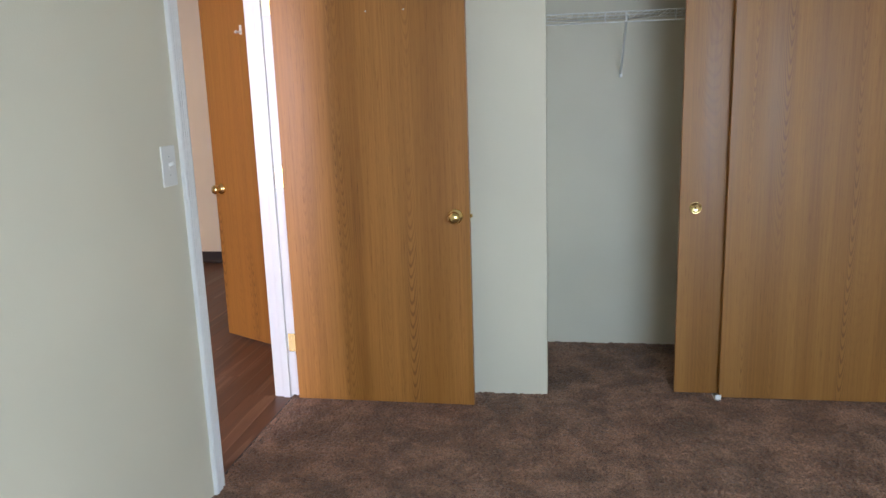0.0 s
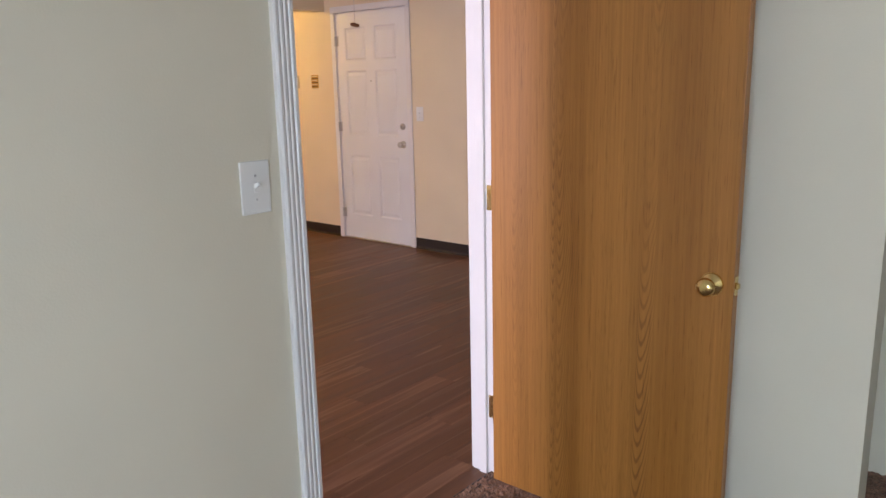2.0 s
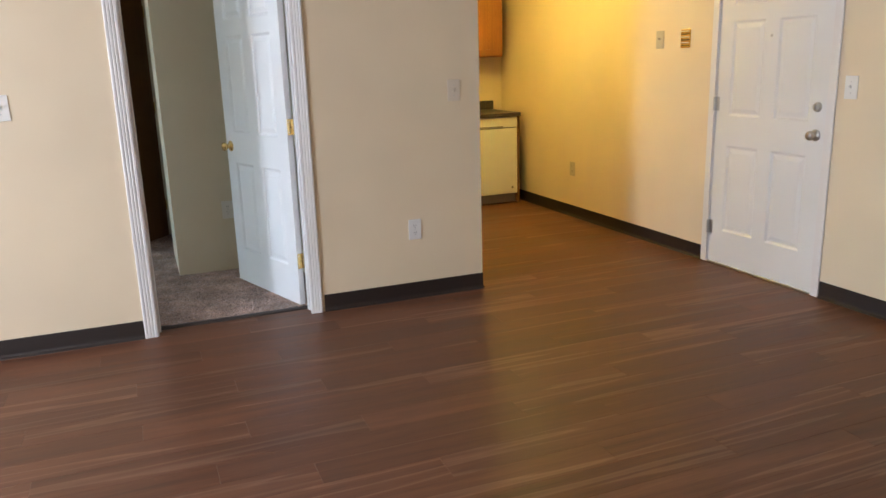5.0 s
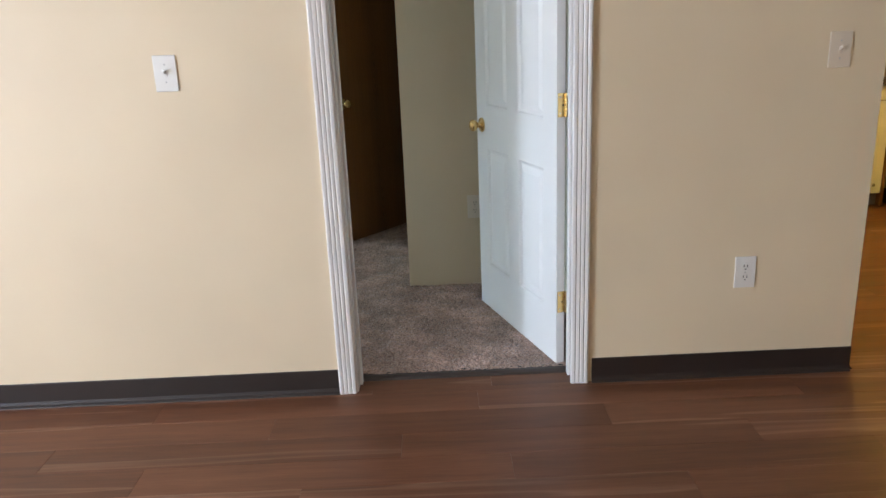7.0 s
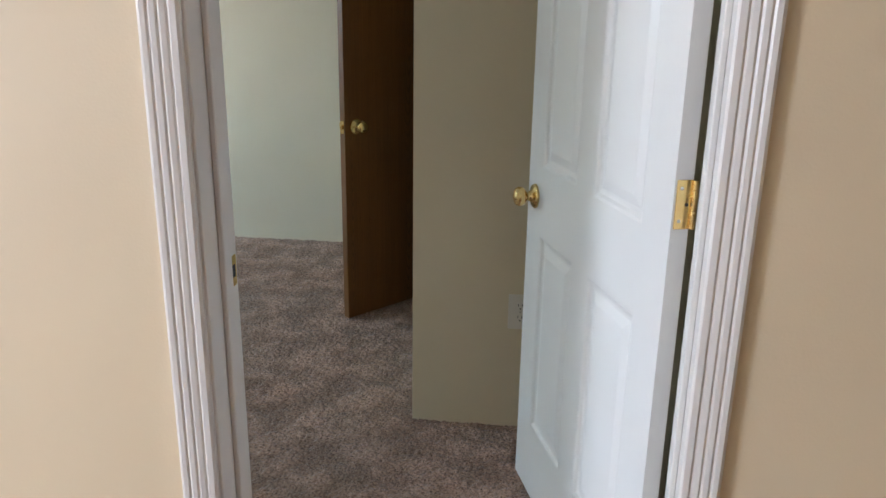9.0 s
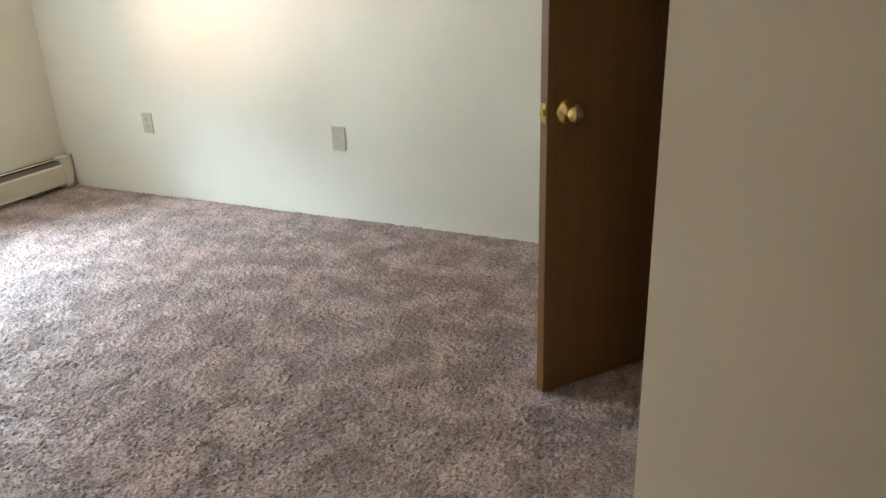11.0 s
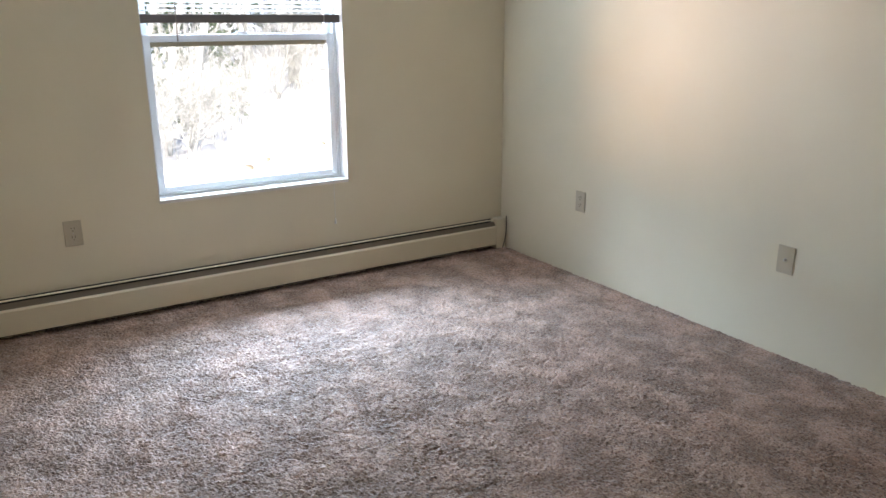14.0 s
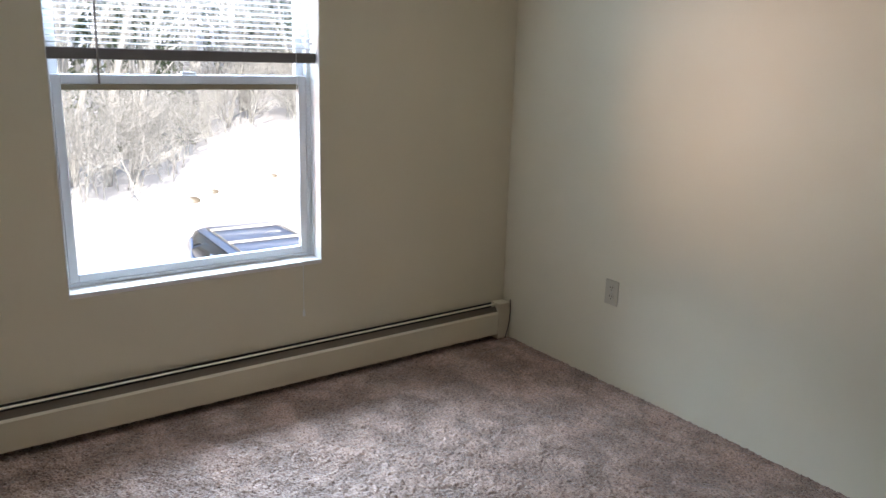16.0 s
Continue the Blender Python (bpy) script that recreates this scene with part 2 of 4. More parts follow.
def laminate_mat():
    m = mat("dark_laminate_counter", (0.06, 0.05, 0.045), 0.35)
    k = Nodes(m)
    k.colour(k.ramp(k.noise(k.coords(), 120, 3), [(0.35, (0.025, 0.02, 0.018)), (0.6, (0.09, 0.07, 0.06))]))
    return m


laminate = laminate_mat()


def snow_mat():
    m = mat("snow", (0.86, 0.87, 0.90), 0.7)
    k = Nodes(m)
    v = k.coords()
    k.colour(k.mix((0.80, 0.81, 0.84), (0.88, 0.88, 0.90), k.noise(v, 0.35, 4)))
    k.bump(k.noise(v, 2.2, 5), 0.4, 0.08)
    return m


def litter_mat():
    m = mat("leaf_litter", (0.16, 0.13, 0.09), 0.9)
    k = Nodes(m)
    v = k.coords()
    k.colour(k.ramp(k.noise(v, 0.9, 6, 0.65), [(0.35, (0.10, 0.085, 0.06)), (0.5, (0.22, 0.19, 0.14)), (0.62, (0.62, 0.62, 0.62))]))
    return m


def bark_mat():
    m = mat("grey_bark", (0.22, 0.19, 0.16), 0.9)
    k = Nodes(m)
    k.colour(k.ramp(k.noise(k.coords((6, 6, 1)), 3.0, 4), [(0.3, (0.17, 0.18, 0.17)), (0.7, (0.56, 0.56, 0.54))]))
    return m


snow, litter, bark = snow_mat(), litter_mat(), bark_mat()
needle = mat("evergreen_needles", (0.085, 0.12, 0.075), 0.8)
car_paint = mat("dark_blue_car_paint", (0.13, 0.21, 0.38), 0.3, 0.2)
car_paint.node_tree.nodes["Principled BSDF"].inputs["Coat Weight"].default_value = 0.6
tinted_glass = mat("tinted_car_glass", (0.02, 0.025, 0.03), 0.05)
tyre_rubber = mat("tyre_rubber", (0.02, 0.02, 0.02), 0.8)
siding = paint("pale_siding", (0.62, 0.60, 0.55), 0.6, 0.2)


def glass_mat():
    """Clear pane: light passes straight through, with a faint mirror gloss at grazing angles."""
    m = bpy.data.materials.new("window_glass")
    m.use_nodes = True
    t = m.node_tree
    t.nodes.remove(t.nodes["Principled BSDF"])
    clear, gloss = t.nodes.new("ShaderNodeBsdfTransparent"), t.nodes.new("ShaderNodeBsdfGlossy")
    clear.inputs[0].default_value = (0.95, 0.97, 0.96, 1)
    gloss.inputs["Roughness"].default_value = 0.02
    fres, mixer = t.nodes.new("ShaderNodeFresnel"), t.nodes.new("ShaderNodeMixShader")
    t.links.new(fres.outputs[0], mixer.inputs[0])
    t.links.new(clear.outputs[0], mixer.inputs[1])
    t.links.new(gloss.outputs[0], mixer.inputs[2])
    t.links.new(mixer.outputs[0], t.nodes["Material Output"].inputs[0])
    return m


glass = glass_mat()


# ---- building blocks ----
def link_mesh(name, bm, material, parent=None, label="", smooth=False):
    me = bpy.data.meshes.new(name)
    bmesh.ops.recalc_face_normals(bm, faces=bm.faces)
    if smooth:
        for f in bm.faces:
            f.smooth = True
    bm.to_mesh(me)
    bm.free()
    me.materials.append(material)
    ob = new(name, me)
    if parent:
        ob.parent = parent
    if label:
        tagged(ob, label)
    return ob


def part(name, bm, material, parent, label="", smooth=False):
    return link_mesh(name, bm, material, parent, label, smooth)


def box(x0, x1, y0, y1, z0, z1, bevel=0.0, segs=1, bm=None):
    own = bm is None
    bm = bm or bmesh.new()
    vs = bmesh.ops.create_cube(bm, size=1)["verts"]
    for v in vs:
        v.co = Vector(((x0 + x1) / 2 + v.co.x * (x1 - x0), (y0 + y1) / 2 + v.co.y * (y1 - y0), (z0 + z1) / 2 + v.co.z * (z1 - z0)))
    if bevel and own:
        bmesh.ops.bevel(bm, geom=list(bm.edges), offset=bevel, segments=segs, affect="EDGES", profile=0.5)
    return bm


def turned(profile, axis="X", steps=24, bm=None):
    """A lathe: profile rows of (along the axis, radius)."""
    bm = bm or bmesh.new()
    rings = []
    for a, r in profile:
        ring = []
        for i in range(steps):
            c, s = math.cos(i * 2 * math.pi / steps) * r, math.sin(i * 2 * math.pi / steps) * r
            ring.append(bm.verts.new({"X": (a, c, s), "Y": (c, a, s), "Z": (c, s, a)}[axis]))
        rings.append(ring)
    for p, q in zip(rings, rings[1:]):
        for i in range(steps):
            bm.faces.new((p[i], p[(i + 1) % steps], q[(i + 1) % steps], q[i]))
    for ring in (rings[0], rings[-1]):
        bm.faces.new(ring)
    return bm


def moved(bm, m):
    bmesh.ops.transform(bm, matrix=m, verts=bm.verts)
    return bm


def root(name, m, label, category, kind="", group=""):
    ob = new(name)
    ob.empty_display_size = 0.1
    ob.matrix_world = m
    return tagged(ob, label, category, group, kind)


def wall(name, axis, a0, a1, l0, l1, material, label, openings=(), z0=0.0, z1=2.44):
    """A wall between a0 and a1 across, from l0 to l1 along, with openings (from, to, bottom, top) right through it."""
    ls = sorted({l0, l1, *(v for o in openings for v in o[:2])})
    zs = sorted({z0, z1, *(min(max(v, z0), z1) for o in openings for v in o[2:])})

    def solid(i, j):
        if not (0 <= i < len(ls) - 1 and 0 <= j < len(zs) - 1):
            return False
        lc, zc = (ls[i] + ls[i + 1]) / 2, (zs[j] + zs[j + 1]) / 2
        return not any(o[0] < lc < o[1] and o[2] < zc < o[3] for o in openings)

    bm = bmesh.new()

    def quad(*pts):
        bm.faces.new([bm.verts.new((a, l, z) if axis == "x" else (l, a, z)) for a, l, z in pts])

    for i in range(len(ls) - 1):
        for j in range(len(zs) - 1):
            if not solid(i, j):
                continue
            p, q, r, s = ls[i], ls[i + 1], zs[j], zs[j + 1]
            for a in (a0, a1):
                quad((a, p, r), (a, q, r), (a, q, s), (a, p, s))
            if not solid(i - 1, j):
                quad((a0, p, r), (a1, p, r), (a1, p, s), (a0, p, s))
            if not solid(i + 1, j):
                quad((a0, q, r), (a1, q, r), (a1, q, s), (a0, q, s))
            if not solid(i, j - 1):
                quad((a0, p, r), (a1, p, r), (a1, q, r), (a0, q, r))
            if not solid(i, j + 1):
                quad((a0, p, s), (a1, p, s), (a1, q, s), (a0, q, s))
    bmesh.ops.remove_doubles(bm, verts=bm.verts, dist=1e-5)
    ob = link_mesh(name, bm, material)
    return tagged(ob, label, "wall", "", "structure")


# ---- the shell ----
XW, XE, YS, YS2, YN = -3.743, 3.682, -3.985, -4.100, 3.353
DB0, DB1 = 0.078, 0.925      # clear opening of the door to the taupe bedroom
DA0, DA1 = -0.053, 0.803     # clear opening of the door to the brown bedroom
WT = 0.14
WIN_Z = (0.56, 2.13)
wall("wall_living_north", "y", 0, WT, XW, 2.022, wall_paint, "cream painted wall with an open white door", [(DB0 - 0.02, DB1 + 0.02, 0, 2.06)])
wall("wall_living_east", "x", XE, XE + 0.12, YS2, 3.18, wall_paint, "cream painted wall with the white entry door", [(-1.055, -0.125, 0, 2.145)])
wall("wall_living_south", "y", YS2, YS, XW, XE, room_paint, "off-white painted wall with an open oak door", [(DA0 - 0.02, DA1 + 0.02, 0, 2.06), (1.33, 2.12, 0, 2.06)])
wall("wall_west", "x", XW - 0.15, XW, -7.62, YN + 0.12, room_paint, "off-white outer wall with windows", [(1.216, 2.264, *WIN_Z), (-3.1, -2.1, *WIN_Z), (-7.3, -5.7, *WIN_Z)])
wall("wall_bedroom_north", "y", YN, YN + 0.12, XW, 1.95, room_paint, "plain off-white bedroom wall")
wall("wall_closet_front", "x", 0.257, 0.371, 1.201, YN, room_paint, "off-white wall with an oak closet door", [(1.90, 2.65, 0, 2.06)])
wall("wall_stub", "y", 1.201, 1.315, 0.371, 1.907, room_paint, "short off-white wall beside the bedroom door")
wall("wall_alcove", "x", 1.06, 1.17, WT, 1.201, room_paint, "off-white wall behind the open white door")
wall("wall_kitchen_west", "x", 1.907, 2.022, WT, YN, wall_paint, "cream kitchen side wall")
wall("wall_kitchen_header", "y", 0, WT, 2.022, XE, wall_paint, "cream dropped header over the kitchen opening", (), 2.15, 2.44)
wall("wall_kitchen_back", "y", 3.06, 3.18, 2.022, XE, wall_paint, "cream kitchen back wall")
wall("wall_bedroom_south", "y", -7.62, -7.5, XW, 1.84, room_paint, "plain off-white bedroom wall")
wall("wall_wardrobe_front", "x", 0.912, 1.022, -7.5, YS2, room_paint, "off-white wall with the wide closet opening", [(-7.2, -5.297, 0, 2.06)])
wall("wall_wardrobe_back", "x", 1.682, 1.80, -7.5, -5.08, room_paint, "off-white closet back wall")
wall("wall_wardrobe_side", "y", -5.19, -5.08, 1.022, 1.682, room_paint, "off-white closet side wall")
wall("wall_store_south", "y", -5.9, -5.78, 1.80, XE, room_paint, "plain wall of the store room")
wall("wall_store_east", "x", XE, XE + 0.12, -5.9, YS2, room_paint, "plain wall of the store room")
tagged(link_mesh("ceiling", box(XW - 0.15, XE + 0.12, -7.62, YN + 0.12, 2.44, 2.56), ceiling_paint), "white textured ceiling", "ceiling", "", "structure")
tagged(link_mesh("floor_slab", box(XW - 0.15, XE + 0.12, -7.62, YN + 0.12, -0.25, -0.006), strip_rubber), "dark sub-floor under planks and carpet", "floor", "", "structure")


def carpet(name, x0, x1, y0, y1, material, label, step):
    """Cut pile as a fine height field: tufts, and slow swells where it was trodden."""
    nx, ny = int((x1 - x0) / step) + 1, int((y1 - y0) / step) + 1
    gx, gy = np.meshgrid(np.linspace(x0, x1, nx), np.linspace(y0, y1, ny))
    rng = np.random.default_rng(7)

    def lattice(cell, amp):
        turn = rng.random() * 1.5
        u, v = np.cos(turn) * (gx - x0) + np.sin(turn) * (gy - y0), np.cos(turn) * (gy - y0) - np.sin(turn) * (gx - x0)
        u, v = (u - u.min()) / cell, (v - v.min()) / cell
        i, j = u.astype(int), v.astype(int)
        g = rng.random((j.max() + 2, i.max() + 2))
        fu, fv = u - i, v - j
        fu, fv = fu * fu * (3 - 2 * fu), fv * fv * (3 - 2 * fv)
        a = g[j, i] * (1 - fu) + g[j, i + 1] * fu
        b = g[j + 1, i] * (1 - fu) + g[j + 1, i + 1] * fu
        return (a * (1 - fv) + b * fv - 0.5) * amp

    z = 0.010 + lattice(0.0125, 0.0055) + lattice(0.0095, 0.0055) + lattice(0.024, 0.001) + lattice(0.09, 0.003) + lattice(0.3, 0.003) + (rng.random(gx.shape) - 0.5) * 0.0045
    co = np.stack([gx + (rng.random(gx.shape) - 0.5) * step * 0.5, gy, z], -1).reshape(-1, 3)
    k = np.arange(nx * ny).reshape(ny, nx)
    faces = np.stack([k[:-1, :-1], k[:-1, 1:], k[1:, 1:], k[1:, :-1]], -1).reshape(-1, 4)
    me = bpy.data.meshes.new(name)
    me.vertices.add(len(co))
    me.vertices.foreach_set("co", co.ravel())
    me.loops.add(faces.size)
    me.loops.foreach_set("vertex_index", faces.ravel())
    me.polygons.add(len(faces))
    me.polygons.foreach_set("loop_start", np.arange(len(faces)) * 4)
    me.polygons.foreach_set("use_smooth", np.zeros(len(faces), dtype=bool))
    me.update()
    me.materials.append(material)
    ob = new(name, me)
    return tagged(ob, label, "carpet", "", "structure")


carpet("floor_bedroom", XW, 1.06, WT, YN, carpet_taupe, "taupe cut-pile carpet, trodden patches with light and shade painted in", 0.006)
carpet("floor_closet", 0.371, 1.9, 1.315, YN, carpet_taupe, "taupe carpet inside the closet", 0.03)
carpet("floor_brown_bedroom", -1.3, 1.682, -7.0, YS2, carpet_brown, "worn brown cut-pile carpet", 0.006)
carpet("floor_wardrobe_rest", -1.3, 1.682, -7.5, -7.0, carpet_brown, "worn brown cut-pile carpet", 0.03)
carpet("floor_brown_bedroom_rest", XW, -1.3, -7.5, YS2, carpet_brown, "worn brown cut-pile carpet", 0.03)
carpet("floor_door_taupe", DB0, DB1, 0.128, WT, carpet_taupe, "taupe carpet edge in the doorway", 0.006)
carpet("floor_door_brown", DA0 - 0.02, DA1 + 0.02, YS2, -4.075, carpet_brown, "brown carpet edge in the doorway", 0.006)


def strip(name, x0, x1, y0, y1, label):
    bm = bmesh.new()
    prof = [(y0, -0.004), (y0 + 0.006, 0.008), ((y0 + y1) / 2, 0.012), (y1 - 0.006, 0.010), (y1, -0.004)]
    rows = [[bm.verts.new((x, y, z)) for y, z in prof] for x in (x0, x1)]
    for i in range(len(prof) - 1):
        bm.faces.new((rows[0][i], rows[0][i + 1], rows[1][i + 1], rows[1][i]))
    bm.faces.new(rows[0])
    bm.faces.new(rows[1])
    return tagged(link_mesh(name, bm, strip_rubber), label, "trim", "", "structure")


strip("threshold_strip", DB0, DB1, 0.086, 0.134, "dark rubber transition strip at the carpet")
strip("threshold_strip", DA0, DA1, -4.085, -4.062, "dark rubber transition strip at the carpet")


# ---- trim ----
def casing(name, x0, x1, y, side, top, label, w=0.068):
    """A fluted door casing on a wall face at y: two legs and a head round the opening from x0 to x1. side: -1 faces south, 1 north."""
    flutes = [(0, 0.0), (0, 0.010), (0.004, 0.014), (0.014, 0.015), (0.018, 0.0115), (0.022, 0.014), (0.030, 0.016), (0.034, 0.013), (0.038, 0.016),
              (0.046, 0.017), (0.050, 0.014), (0.054, 0.017), (w - 0.006, 0.018), (w, 0.014), (w, 0.0)]
    holder = root(name, pose(0, 0, 0), label, "trim", "structure")
    r = 0.006
    for leg, (a, s) in {"casing_leg_a": (x0 - r, -1), "casing_leg_b": (x1 + r, 1)}.items():
        bm = bmesh.new()
        rows = [[bm.verts.new((a + s * u, y + side * d, z)) for u, d in flutes] for z in (0.0, top + r)]
        for i in range(len(flutes) - 1):
            bm.faces.new((rows[0][i], rows[0][i + 1], rows[1][i + 1], rows[1][i]))
        bm.faces.new(rows[0])
        bm.faces.new(rows[1])
        part("casing_leg", bm, trim_paint, holder)
    bm = bmesh.new()
    rows = [[bm.verts.new((a, y + side * d, top + r + u)) for u, d in flutes] for a in (x0 - r - w, x1 + r + w)]
    for i in range(len(flutes) - 1):
        bm.faces.new((rows[0][i], rows[0][i + 1], rows[1][i + 1], rows[1][i]))
    bm.faces.new(rows[0])
    bm.faces.new(rows[1])
    part("casing_head", bm, trim_paint, holder)
    return holder


def jamb(name, x0, x1, y0, y1, top, stop_y, label):
    """Door lining with a stop bead, in an opening of a wall that runs east-west."""
    holder = root(name, pose(0, 0, 0), label, "trim", "structure")
    part("jamb_side", box(x0 - 0.02, x0, y0, y1, 0, top, 0.0015), trim_paint, holder)
    part("jamb_side", box(x1, x1 + 0.02, y0, y1, 0, top, 0.0015), trim_paint, holder)
    part("jamb_head", box(x0 - 0.02, x1 + 0.02, y0, y1, top, top + 0.02, 0.0015), trim_paint, holder)
    part("door_stop", box(x0, x0 + 0.011, stop_y - 0.017, stop_y + 0.017, 0, top - 0.011, 0.002), trim_paint, holder)
    part("door_stop", box(x1 - 0.011, x1, stop_y - 0.017, stop_y + 0.017, 0, top - 0.011, 0.002), trim_paint, holder)
    part("door_stop", box(x0, x1, stop_y - 0.017, stop_y + 0.017, top - 0.011, top, 0.002), trim_paint, holder)
    return holder


casing("trim_door_taupe", DB0, 0.909, 0.0, -1, 2.04, "white fluted door casing on the cream wall")
casing("trim_door_taupe_inner", DB0, DB1, WT, 1, 2.04, "white fluted door casing inside the bedroom")
jamb("door_lining_taupe", DB0, DB1, 0.0005, WT - 0.0005, 2.04, 0.075, "white painted door lining with a stop bead")
casing("trim_door_brown", DA0, DA1, YS2, -1, 2.04, "white fluted door casing on the bedroom wall")
casing("trim_door_brown_outer", DA0, DA1, YS, 1, 2.04, "white fluted door casing on the living room wall")
jamb("door_lining_brown", DA0, DA1, YS2 + 0.0005, YS - 0.0005, 2.04, -4.04, "white painted door lining with a stop bead")
for hz in (0.28, 1.075, 1.84):
    hp = box(DA1 - 0.002, DA1 - 0.0001, YS2 + 0.002, YS2 + 0.036, hz - 0.045, hz + 0.045, 0.0006)
    tagged(link_mesh("hinge_plate", hp, brass), "brass hinge plate let into the door lining", "hinge", "hinge plates", "structure")
for name, x, y in (("strike_plate", DB0, WT - 0.022), ("strike_plate", DA0, YS2 + 0.022)):
    sp = root(name, pose(x, y, 0.915), "brass strike plate let into the door lining", "strike plate", "structure", "strike plates")
    part("plate", box(0.0001, 0.0018, -0.014, 0.014, -0.030, 0.030, 0.0005), brass, sp)
    part("latch_hole", box(0.0018, 0.0022, -0.007, 0.007, -0.012, 0.012), slot_dark, sp)
jamb("door_lining_store", 1.35, 2.10, YS2 + 0.0005, YS - 0.0005, 2.04, -4.06, "white painted door lining of the store room")


def cove(name, axis, face, side, l0, l1, label):
    """Rubber cove base 0.1 m high with a flared toe."""
    prof = [(0.0, 0.0), (0.018, 0.0), (0.016, 0.004), (0.008, 0.010), (0.004, 0.022), (0.0035, 0.097), (0.002, 0.100), (0.0, 0.100)]
    bm = bmesh.new()
    rows = []
    for l in (l0, l1):
        rows.append([bm.verts.new((face + side * d, l, z) if axis == "x" else (l, face + side * d, z)) for d, z in prof])
    for i in range(len(prof)):
        j = (i + 1) % len(prof)
        bm.faces.new((rows[0][i], rows[0][j], rows[1][j], rows[1][i]))
    bm.faces.new(rows[0])
    bm.faces.new(rows[1])
    return tagged(link_mesh(name, bm, cove_rubber), label, "baseboard", "", "structure")


BASE = "dark brown rubber cove base along the wall"
cove("baseboard", "y", 0.0, -1, XW, DB0 - 0.074, BASE)
cove("baseboard", "y", 0.0, -1, DB1 + 0.074, 2.022, BASE)
cove("baseboard", "x", 2.022, 1, 0.0, 3.06, BASE)
cove("baseboard", "x", XE, -1, -0.086, 3.06, BASE)
cove("baseboard", "x", XE, -1, YS, -1.094, BASE)
cove("baseboard", "y", YS, 1, XW, DA0 - 0.074, BASE)
cove("baseboard", "y", YS, 1, DA1 + 0.074, 1.33, BASE)
cove("baseboard", "y", YS, 1, 2.12, XE, BASE)
cove("baseboard", "x", XW, 1, YS, 0.0, BASE)


# ---- doors ----
def knob_set(parent, x, z, y_a, y_b, material, latch_x=None, latch_side=1):
    """Round knobs on both faces of a leaf (faces at y_a < y_b), with roses, and the latch plate on the edge at latch_x."""
    ball = [(0.0, 0.031), (0.004, 0.033), (0.008, 0.030), (0.010, 0.017), (0.022, 0.012), (0.028, 0.013), (0.032, 0.021), (0.040, 0.0265), (0.050, 0.0270), (0.058, 0.022), (0.062, 0.013), (0.063, 0.006)]
    for y, s in ((y_a, -1), (y_b, 1)):
        bm = turned([(s * a, r) for a, r in ball], "Y")
        moved(bm, pose(x, y, z))
        knob = part("knob", bm, material, parent, "polished brass door knob" if material is brass else "steel door knob", True)
        rim = turned([(s * 0.0, 0.034), (s * 0.0035, 0.034), (s * 0.0035, 0.0335)], "Y")
        part("rose", moved(rim, pose(x, y, z)), material, knob)
    if latch_x is not None:
        plate = part("latch_plate", box(min(latch_x, latch_x + latch_side * 0.0015), max(latch_x, latch_x + latch_side * 0.0015), (y_a + y_b) / 2 - 0.0125, (y_a + y_b) / 2 + 0.0125, z - 0.028, z + 0.028), material, parent)
        part("latch_bolt", box(min(latch_x, latch_x + latch_side * 0.011), max(latch_x, latch_x + latch_side * 0.011), (y_a + y_b) / 2 - 0.007, (y_a + y_b) / 2 + 0.007, z - 0.009, z + 0.009, 0.003), material, plate)


def hinge(parent, x, y0, y1, z, out, material, pin=1):
    """Butt hinge on a leaf's hinge edge at x: the leaf plate and the knuckles; out: the way off the edge."""
    h = part("hinge", box(min(x, x + out * 0.002), max(x, x + out * 0.002), y0, y1, z - 0.045, z + 0.045, 0.0006), material, parent, "brass butt hinge")
    for i in range(5):
        a = z - 0.045 + i * 0.018
        bm = turned([(a + 0.0006, 0.0062), (a + 0.0174, 0.0062)], "Z", 12)
        part("knuckle", moved(bm, pose(x + out * 0.004, y1 + 0.004 if pin > 0 else y0 - 0.004, 0)), material, h)
    for dz in (-0.03, 0.0, 0.03):
        bm = turned([(0, 0.0035), (out * 0.0012, 0.0032)], "X", 10)
        part("screw", moved(bm, pose(x + out * 0.002, (y0 + y1) / 2 + (0.006 if dz else -0.006), z + dz)), steel if dz else slot_dark, h)


def flush_door(name, m, w, material, label, hook=False, hinges=(0.28, 1.10, 1.86), knob_z=0.915, h=2.025):
    """A flush oak slab: local x runs from the hinge to the free edge, y across the thickness, z up."""
    d = root(name, m, label, "door", "structure")
    part("slab", box(0.002, w, -0.035, 0, 0.014, h, 0.0018, 2), material, d)
    knob_set(d, w - 0.062, knob_z, -0.035, 0.0, brass, w, 1)
    for z in hinges:
        hinge(d, 0.002, -0.034, -0.004, z, -1, brass)
    if hook:
        hk = part("coat_hook", box(w * 0.50, w * 0.50 + 0.020, 0.0, 0.004, 1.775, 1.825, 0.002), plate_plastic, d, "small white coat hook")
        part("peg", moved(turned([(0.004, 0.005), (0.026, 0.005), (0.034, 0.009), (0.038, 0.006)], "Y", 12), pose(w * 0.50 + 0.010, 0, 1.788)), plate_plastic, hk)
    return d


